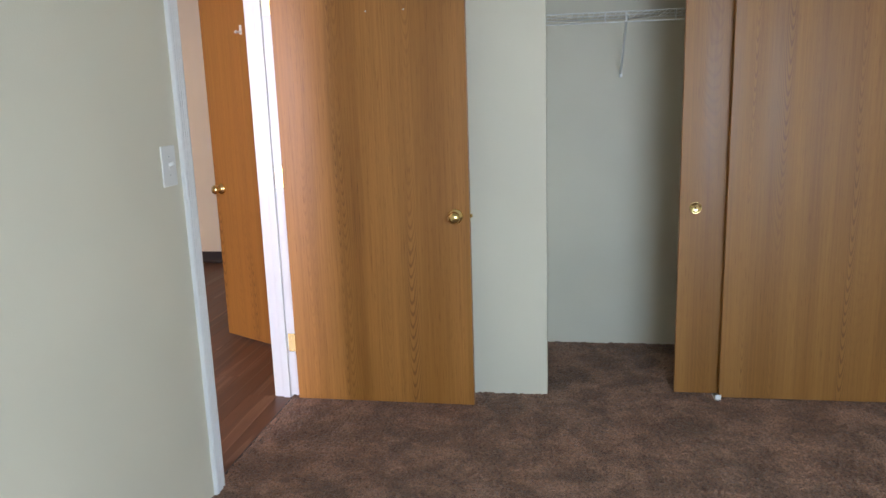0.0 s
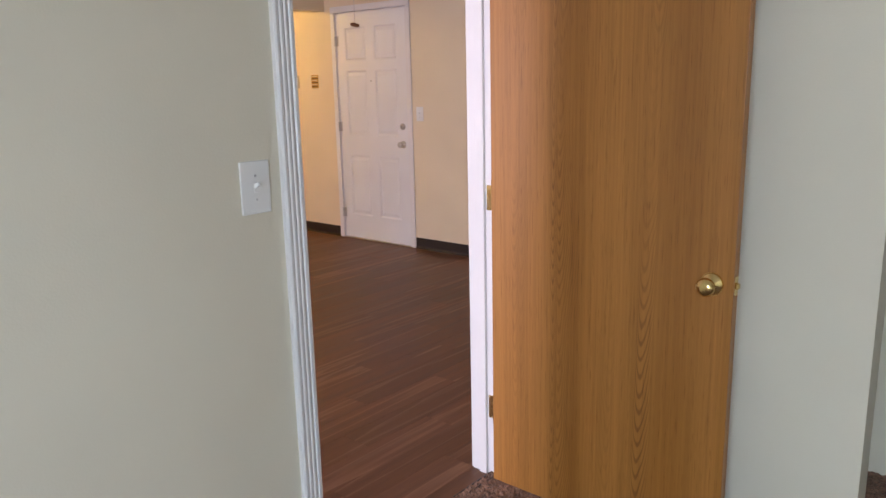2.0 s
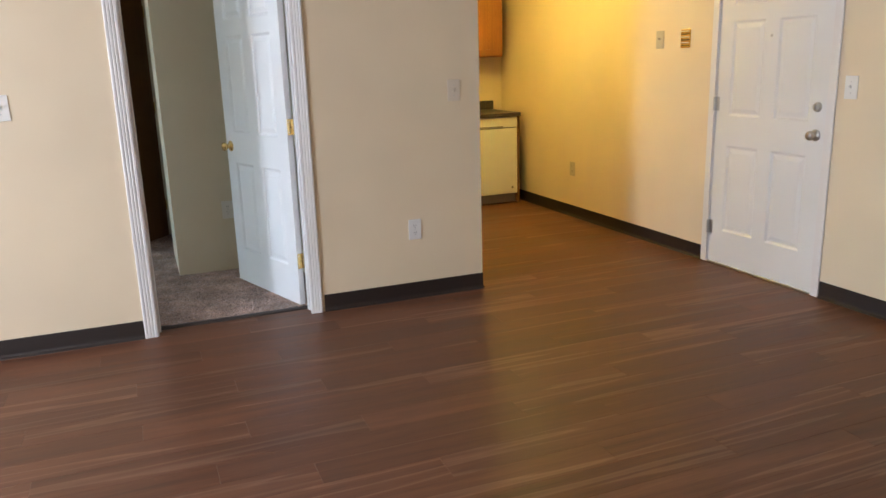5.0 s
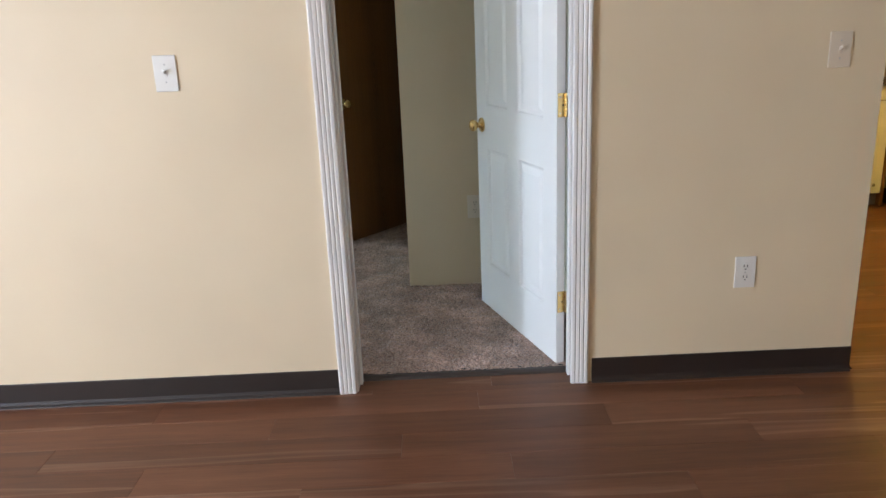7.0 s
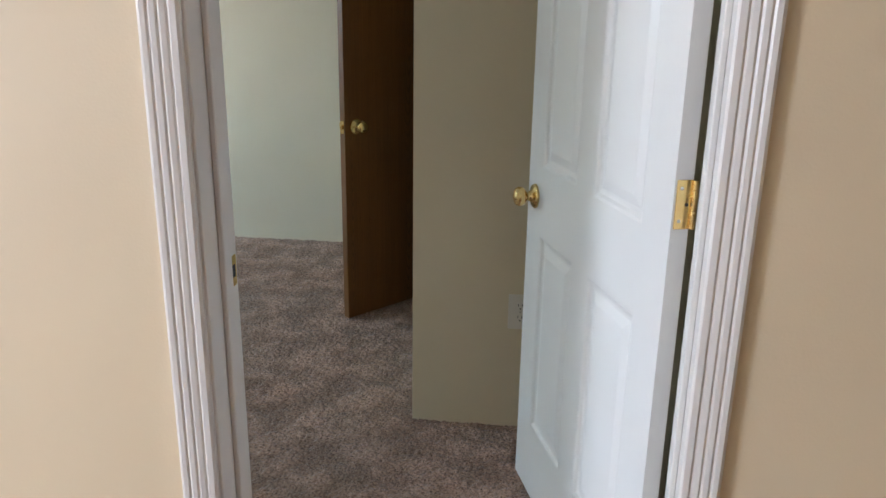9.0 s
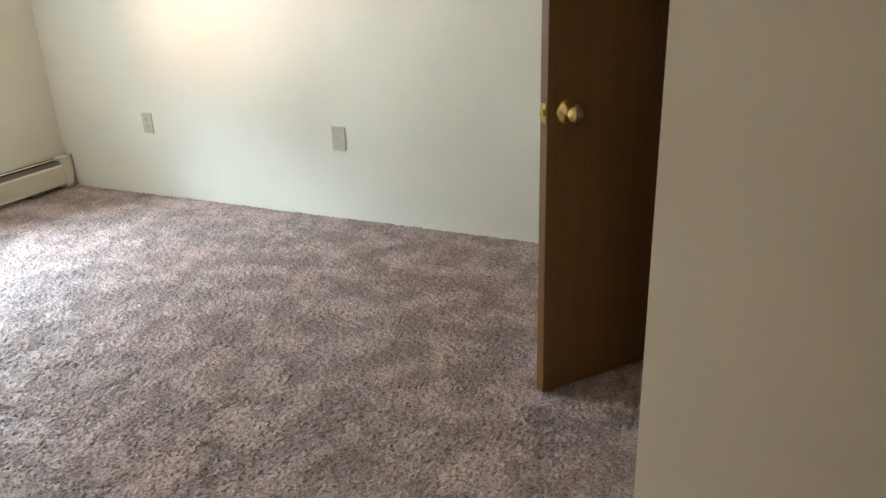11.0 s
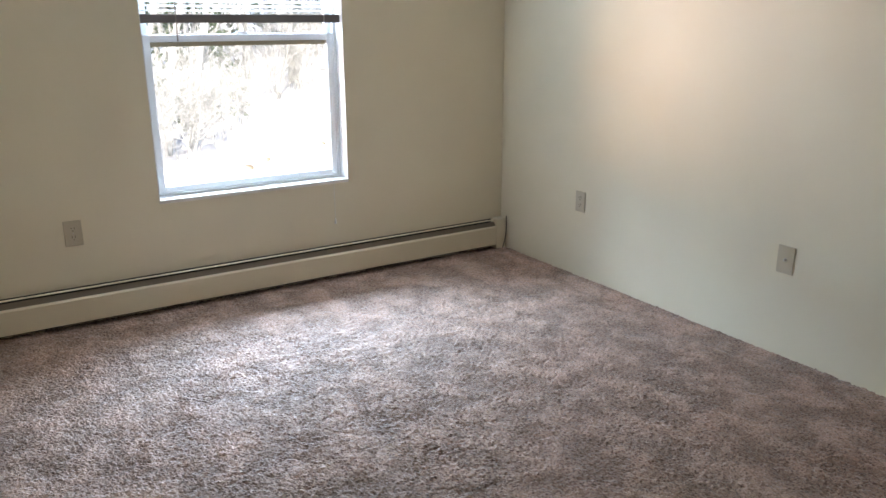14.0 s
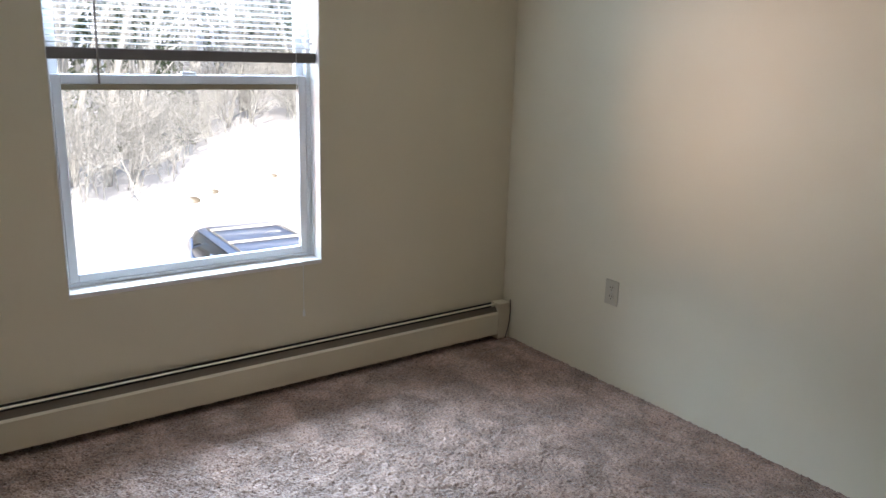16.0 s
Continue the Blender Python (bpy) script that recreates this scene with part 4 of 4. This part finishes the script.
def mini_blind():
    y0, y1, x = 1.228, 2.252, XW - 0.035
    b = root("mini_blind", pose(0, 0, 0), "pale mini blind raised halfway with open slats", "blind")
    part("head_rail", box(x - 0.013, x + 0.013, y0, y1, 2.10, 2.125, 0.002), slat_vinyl, b)
    part("bottom_rail", box(x - 0.013, x + 0.013, y0 - 0.004, y1 + 0.004, 1.436, 1.478, 0.004, 2), rail_backlit_grey, b, "bottom rail with the gathered slats, backlit shade in its grey")
    bm = bmesh.new()
    prof = [(-0.0125, -0.0022), (-0.006, 0.0), (0.0, 0.0008), (0.006, 0.0), (0.0125, -0.0022)]
    rows = [[bm.verts.new((u, l, d)) for u, d in prof] for l in (y0, y1)]
    for i in range(4):
        bm.faces.new((rows[0][i], rows[0][i + 1], rows[1][i + 1], rows[1][i]))
    first = part("slat", bm, slat_vinyl, b)
    z = 1.497
    first.location, first.rotation_euler = (x, 0, z), (0, radians(-12), 0)
    while z < 2.075:
        z += 0.0215
        s = new("slat", first.data)
        s.parent, s.location, s.rotation_euler = b, (x, 0, z), (0, radians(-12), 0)
    for y in (y0 + 0.14, (y0 + y1) / 2, y1 - 0.14):
        bm = bmesh.new()
        rod(bm, (x + 0.013, y, 1.52), (x + 0.013, y, 2.12), 0.0008, 5)
        part("ladder_cord", bm, slat_vinyl, b)
    bm = bmesh.new()
    rod(bm, (x + 0.02, 1.395, 2.11), (x + 0.03, 1.385, 1.352), 0.0042, 6)
    part("tilt_wand", bm, grey_plastic, b, "clear tilt wand")
    bm = bmesh.new()
    rod(bm, (XW + 0.012, 2.165, 0.60), (XW + 0.012, 2.165, 0.36), 0.0016, 5)
    rod(bm, (XW + 0.012, 2.165, 0.60), (x + 0.014, 2.165, 1.0), 0.0012, 5)
    rod(bm, (x + 0.014, 2.165, 1.0), (x + 0.014, 2.165, 2.12), 0.0012, 5)
    part("pull_cord", bm, slat_vinyl, b)
    part("tassel", moved(turned([(0, 0.003), (-0.008, 0.005), (-0.03, 0.007), (-0.032, 0.004)], "Z", 12), pose(XW + 0.012, 2.165, 0.36)), slat_vinyl, b)


mini_blind()


# ---- baseboard radiator ----
def radiator():
    y0, y1, h, d = WT + 0.005, YN - 0.008, 0.205, 0.064
    cap = 0.075
    r = root("baseboard_radiator", pose(XW, 0, 0), "cream metal baseboard radiator under the window", "radiator")

    def extrude(name, prof, a, b, material, label=""):
        bm = bmesh.new()
        rows = [[bm.verts.new((u, l, z)) for u, z in prof] for l in (a, b)]
        n = len(prof)
        for i in range(n):
            bm.faces.new((rows[0][i], rows[0][(i + 1) % n], rows[1][(i + 1) % n], rows[1][i]))
        bm.faces.new(rows[0])
        bm.faces.new(rows[1])
        return part(name, bm, material, r, label)

    # back plate shares the fins' dark metal: the slot's shade is put into colour
    extrude("back_plate", [(0.0005, 0.014), (0.003, 0.014), (0.003, h - 0.002), (0.0005, h - 0.002)], y0, y1 - cap, shaded_fin_metal)
    extrude("hood", [(0.033, h + 0.001), (0.037, h), (0.042, h - 0.003), (0.0412, h - 0.005), (0.036, h - 0.003), (0.033, h - 0.002)], y0, y1 - cap, radiator_enamel)
    extrude("front_cover", [(d - 0.004, 0.043), (d, 0.041), (d, 0.156), (d - 0.007, 0.166), (d - 0.009, 0.163), (d - 0.004, 0.153)], y0, y1 - cap, radiator_enamel)
    extrude("damper", [(0.034, 0.188), (0.052, 0.162), (0.0545, 0.164), (0.037, 0.190)], y0, y1 - cap, damper_metal, "grey damper blade")
    extrude("fins", [(0.006, 0.05), (0.050, 0.05), (0.050, 0.13), (0.006, 0.13)], y0, y1 - cap, shaded_fin_metal)
    part("end_cap", box(0.001, d + 0.003, y1 - cap, y1, 0.012, h + 0.004, 0.004, 2), radiator_enamel, r)
    part("end_cap", box(0.001, d + 0.003, y0 - 0.0, y0 + 0.02, 0.012, h + 0.004, 0.004, 2), radiator_enamel, r)


radiator()


def wire():
    cu = bpy.data.curves.new("thermostat_cable", "CURVE")
    cu.dimensions, cu.bevel_depth, cu.bevel_resolution = "3D", 0.0028, 2
    sp = cu.splines.new("BEZIER")
    pts = [(XW + 0.072, YN - 0.010, 0.225), (XW + 0.080, YN - 0.014, 0.14), (XW + 0.074, YN - 0.021, 0.06), (XW + 0.085, YN - 0.046, 0.018)]
    sp.bezier_points.add(len(pts) - 1)
    for p, c in zip(sp.bezier_points, pts):
        p.co, p.handle_left_type, p.handle_right_type = c, "AUTO", "AUTO"
    cu.materials.append(cable_black)
    ob = new("thermostat_cable", cu)
    tagged(ob, "thin dark cable hanging in the corner by the radiator", "cable")


wire()


# ---- outside ----
GZ = -2.9


def rise(x, y):
    """Ground outside: a level yard, then a bank that climbs to the north-west."""
    d = max(0.0, (-x - 17.0) * 0.55 + (y - 4.0) * 0.83)
    return GZ + 0.0075 * d * d if d < 25 else GZ + 4.69 + (d - 25) * 0.1


def ground():
    bm = bmesh.new()
    xs = [-900, -500, -300, -200] + [-150 + i * 5 for i in range(36)] + [60, 150, 400, 900]
    ys = [-900, -400, -150] + [-80 + i * 5 for i in range(49)] + [220, 400, 900]
    grid = [[bm.verts.new((x, y, rise(x, y) + 0.12 * noise.noise((x * 0.15, y * 0.15, 0)))) for y in ys] for x in xs]
    for i in range(len(xs) - 1):
        for j in range(len(ys) - 1):
            bm.faces.new((grid[i][j], grid[i + 1][j], grid[i + 1][j + 1], grid[i][j + 1]))
    ob = link_mesh("ground", bm, snow, smooth=True)
    tagged(ob, "sunlit snow-covered ground rising to a bank", "ground", "", "structure")


ground()
wall("wall_lower_storey", "x", XW - 0.15, XW, -7.62, YN + 0.12, siding, "pale siding of the storey below", (), GZ - 0.2, -0.25)


def bare_tree(name, height, seed, lean=0.1, depth=4, spread=0.5):
    """A leafless tree: tapered trunk, limbs and fine twigs in one branching system."""
    rnd = random.Random(seed)
    t = root(name, pose(0, 0, 0), "bare leafless tree with pale twigs at the wood's edge", "tree", "", "bare trees of the wood")
    trunk, crown = bmesh.new(), bmesh.new()

    def limb(bm, p, way, length, r, level):
        steps = 4 if level < 2 else 2
        prev, pr = p, r
        way = way.normalized()
        for i in range(steps):
            way = (way + Vector((rnd.uniform(-1, 1), rnd.uniform(-1, 1), rnd.uniform(-0.3, 0.6))) * 0.16).normalized()
            q = prev + way * (length / steps)
            nr = max(r * (1 - 0.62 * (i + 1) / steps), 0.004)
            turn = way.to_track_quat("Z", "Y").to_matrix()
            n = 6 if level == 0 else 4 if level < 2 else 3
            a = [bm.verts.new(prev + turn @ Vector((math.cos(k * 2 * math.pi / n) * pr, math.sin(k * 2 * math.pi / n) * pr, 0))) for k in range(n)]
            b = [bm.verts.new(q + turn @ Vector((math.cos(k * 2 * math.pi / n) * nr, math.sin(k * 2 * math.pi / n) * nr, 0))) for k in range(n)]
            for k in range(n):
                bm.faces.new((a[k], a[(k + 1) % n], b[(k + 1) % n], b[k]))
            prev, pr = q, nr
            if level < depth - 1 and (level > 0 or i > 0):
                for _ in range(2 if level else 3):
                    side = (way * 0.55 + Vector((rnd.uniform(-1, 1), rnd.uniform(-1, 1), rnd.uniform(-0.2, 0.8))) * spread * 1.5).normalized()
                    limb(crown, prev, side, length * rnd.uniform(0.38, 0.6), max(nr * 0.55, 0.005), level + 1)

    limb(trunk, Vector((0, 0, -0.3)), Vector((rnd.uniform(-lean, lean), rnd.uniform(-lean, lean), 1)), height, height * 0.013, 0)
    part("trunk", trunk, bark, t)
    part("crown", crown, bark, t)
    return t


def scatter_trees():
    rnd = random.Random(3)
    kinds = [bare_tree("tree", 7.5, 1), bare_tree("tree", 9.5, 2), bare_tree("tree", 6.0, 5, 0.2, 4, 0.7), bare_tree("tree", 11.0, 9, 0.06, 4, 0.4)]
    shrub = [bare_tree("shrub", 2.4, 21, 0.5, 4, 0.9), bare_tree("shrub", 1.8, 22, 0.6, 4, 1.0)]
    for s in shrub:
        tagged(s, "tangled bare shrub at the foot of the wood", "shrub", "bare shrubs of the wood")
    spots = []
    for i in range(190):
        y = rnd.uniform(-3, 30)
        edge = -22.5 - min(6.0, max(0.0, (y - 6.5) * 1.9))
        spots.append((edge - 0.5 - abs(rnd.gauss(0, 8)), y, kinds if rnd.random() < 0.62 else shrub))
    for i in range(120):
        y = rnd.uniform(-1, 20)
        edge = -22.0 - min(6.0, max(0.0, (y - 6.5) * 1.9))
        spots.append((edge - rnd.uniform(0, 3), y, shrub))
    used = set()
    for x, y, pool in spots:
        src = rnd.choice(pool)
        m = pose(x, y, rise(x, y), 0, 0, rnd.uniform(0, 360))
        if src.name not in used:
            used.add(src.name)
            src.matrix_world = m
        else:
            s = rnd.uniform(0.75, 1.2)
            c = copy_thing(src, m)
            c.scale = (s, s, s)


scatter_trees()


def evergreen(x, y, h):
    t = root("evergreen_tree", pose(x, y, rise(x, y)), "dark green evergreen among the bare trees", "tree")
    bm = bmesh.new()
    rod(bm, (0, 0, -0.3), (0, 0, h * 0.95), 0.09, 8)
    part("trunk", bm, bark, t)
    rnd = random.Random(int(h * 10))
    bm = bmesh.new()
    for i in range(900):
        z = h * rnd.uniform(0.08, 1.0)
        reach = (1.02 - z / h) * h * 0.26
        a = rnd.uniform(0, 2 * math.pi)
        r = reach * math.sqrt(rnd.random())
        c = Vector((math.cos(a) * r, math.sin(a) * r, z - r * 0.25))
        out = Vector((math.cos(a), math.sin(a), -0.35)) * rnd.uniform(0.14, 0.3)
        side = Vector((-math.sin(a), math.cos(a), 0)) * rnd.uniform(0.03, 0.08)
        bm.faces.new([bm.verts.new(p) for p in (c - side, c + out, c + side)])
        bm.faces.new([bm.verts.new(p) for p in (c - Vector((0, 0, 0.08)), c + out * 0.8, c + Vector((0, 0, 0.1)))])
    part("crown", bm, needle, t)


evergreen(-31, 7.2, 6.5)
evergreen(-28.5, 8.0, 7.5)
evergreen(-34.5, 15.2, 7.2)
evergreen(-42, 19.0, 8.0)
evergreen(-33, 9.6, 8.4)
evergreen(-38, 13.0, 8.8)
evergreen(-39, 17.0, 7.0)
evergreen(-44, 22.0, 8.2)


def rock(x, y, s):
    bm = bmesh.new()
    bmesh.ops.create_icosphere(bm, subdivisions=2, radius=s)
    for v in bm.verts:
        v.co *= 1 + 0.3 * noise.noise(v.co * 3 + Vector((x, y, 0)))
        v.co.z *= 0.55
    ob = link_mesh("rock", bm, litter)
    ob.matrix_world = pose(x, y, rise(x, y) + s * 0.1)
    tagged(ob, "small dark rock showing through the snow", "rock")


rock(-22.9, 10.3, 0.15)
rock(-21.7, 7.4, 0.2)
rock(-22.3, 8.2, 0.14)


def parked_car(m):
    c = root("parked_car", m, "dark blue estate car with roof bars parked in the snow", "car")

    def loft(stations, material, name, parent, label=""):
        bm = bmesh.new()
        rings = [[bm.verts.new((x, sy * w, z)) for (w, z, sy) in ring] for x, ring in stations]
        n = len(rings[0])
        for p, q in zip(rings, rings[1:]):
            for i in range(n):
                bm.faces.new((p[i], p[(i + 1) % n], q[(i + 1) % n], q[i]))
        bm.faces.new(rings[0])
        bm.faces.new(rings[-1])
        bmesh.ops.bevel(bm, geom=[e for e in bm.edges if e.calc_face_angle(0) > 0.5], offset=0.03, segments=2, affect="EDGES")
        return part(name, bm, material, parent, label, True)

    def ring(w, z0, z1, tuck=0.06):
        return [(w - 0.05, z0, -1), (w, (z0 + z1) / 2, -1), (w - tuck, z1, -1), (w - tuck, z1, 1), (w, (z0 + z1) / 2, 1), (w - 0.05, z0, 1)]

    body = loft([(-2.28, ring(0.72, 0.40, 0.72)), (-2.15, ring(0.84, 0.30, 0.88)), (-1.1, ring(0.90, 0.25, 1.0)), (0.0, ring(0.91, 0.25, 1.0)), (1.5, ring(0.90, 0.25, 1.0)), (1.95, ring(0.86, 0.28, 0.99)), (2.15, ring(0.78, 0.34, 0.96)), (2.27, ring(0.66, 0.42, 0.88)), (2.32, ring(0.50, 0.48, 0.78))], car_paint, "body", c)
    loft([(-1.15, [(0.80, 0.985, -1), (0.80, 0.99, -1), (0.79, 0.995, -1), (0.79, 0.995, 1), (0.80, 0.99, 1), (0.80, 0.985, 1)]), (-0.35, ring(0.80, 0.985, 1.46, 0.16)), (0.5, ring(0.83, 0.985, 1.52, 0.19)), (1.75, ring(0.82, 0.985, 1.50, 0.19)), (2.08, ring(0.80, 0.985, 1.44, 0.18)), (2.24, ring(0.70, 0.985, 1.18, 0.06))], tinted_glass, "greenhouse", c, "dark tinted windows")
    loft([(-0.36, ring(0.62, 1.44, 1.485, 0.10)), (0.1, ring(0.67, 1.47, 1.535, 0.12)), (0.8, ring(0.68, 1.48, 1.55, 0.14)), (1.5, ring(0.67, 1.47, 1.54, 0.14)), (1.9, ring(0.65, 1.45, 1.52, 0.14)), (2.12, ring(0.58, 1.39, 1.46, 0.14))], car_paint, "roof_panel", c)
    for x in (0.45, 1.35):
        part("cross_bar", box(x - 0.03, x + 0.03, -0.58, 0.58, 1.575, 1.605, 0.01, 2), plate_plastic, c)
    for s in (-1, 1):
        bm = bmesh.new()
        rod(bm, (-0.2, s * 0.56, 1.565), (1.6, s * 0.56, 1.565), 0.018, 8)
        part("roof_bar", bm, steel, c)
        for x in (-0.15, 0.7, 1.55):
            bm = bmesh.new()
            rod(bm, (x, s * 0.56, 1.52), (x, s * 0.56, 1.565), 0.016, 6)
            part("bar_foot", bm, steel, c)
        for x in (-1.4, 1.4):
            w = part("wheel", moved(turned([(-0.1, 0.24), (-0.1, 0.33), (0.1, 0.33), (0.1, 0.24)], "Y", 24), pose(x, s * 0.82, 0.33)), tyre_rubber, c)
            part("rim", moved(turned([(-0.104, 0.22), (-0.09, 0.05), (0.09, 0.05), (0.104, 0.22)], "Y", 16), pose(x, s * 0.82, 0.33)), steel, w)
        part("mirror", box(-0.78, -0.66, min(s * 0.88, s * 1.02), max(s * 0.88, s * 1.02), 1.0, 1.12, 0.03, 2), car_paint, c)
        part("pillar", box(1.62, 1.74, s * 0.805 - 0.014, s * 0.805 + 0.014, 1.0, 1.42, 0.004), car_paint, c)
        part("pillar", box(0.42, 0.50, s * 0.83 - 0.014, s * 0.83 + 0.014, 1.0, 1.44, 0.004), car_paint, c)


parked_car(pose(-10.9, 5.16, GZ + 0.02, 0, 0, 177))


# ---- living room floor: single planks ----
def plank_mesh(length, width):
    bm = bmesh.new()
    g, b = 0.0002, 0.0006
    top = [bm.verts.new(p) for p in ((g + b, g + b, 0), (length - g - b, g + b, 0), (length - g - b, width - g - b, 0), (g + b, width - g - b, 0))]
    low = [bm.verts.new(p) for p in ((g, g, -0.0007), (length - g, g, -0.0007), (length - g, width - g, -0.0007), (g, width - g, -0.0007))]
    foot = [bm.verts.new(p) for p in ((g, g, -0.005), (length - g, g, -0.005), (length - g, width - g, -0.005), (g, width - g, -0.005))]
    bm.faces.new(top)
    for a, c in ((top, low), (low, foot)):
        for i in range(4):
            bm.faces.new((a[i], a[(i + 1) % 4], c[(i + 1) % 4], c[i]))
    bmesh.ops.recalc_face_normals(bm, faces=bm.faces)
    me = bpy.data.meshes.new("plank")
    bm.to_mesh(me)
    bm.free()
    me.materials.append(plank_vinyl)
    return me


floor = root("floor", pose(0, 0, 0), "brown wood-look vinyl plank floor with pale streaks", "floor", "structure")
PW, PL = 0.152, 1.22
cache = {}


def lay(x0, x1, y0, y1, phase):
    """Rows of planks along x between y0 and y1, joints staggered row by row."""
    rnd = random.Random(11)
    y, row = y0, 0
    while y < y1 - 0.004:
        w = min(PW, y1 - y)
        x = x0 - PL * ((phase + row * 0.37 + rnd.random() * 0.15) % 1.0)
        while x < x1 - 0.003:
            a, b = max(x, x0), min(x + PL, x1)
            if b - a > 0.004:
                key = (round(b - a, 3), round(w, 3))
                if key not in cache:
                    cache[key] = plank_mesh(*key)
                p = new("plank", cache[key])
                p.parent, p.location = floor, (a, y, 0)
            x += PL
        y += w
        row += 1


lay(XW, XE, YS, 0.0, 0.2)
lay(2.022, XE, 0.0, 3.06, 0.6)
lay(DB0, DB1, 0.0, 0.088, 0.5)
lay(DA0, DA1, -4.064, YS, 0.1)
lay(1.35, 2.10, YS2, YS, 0.4)
lay(1.80, XE, -5.78, YS2, 0.4)
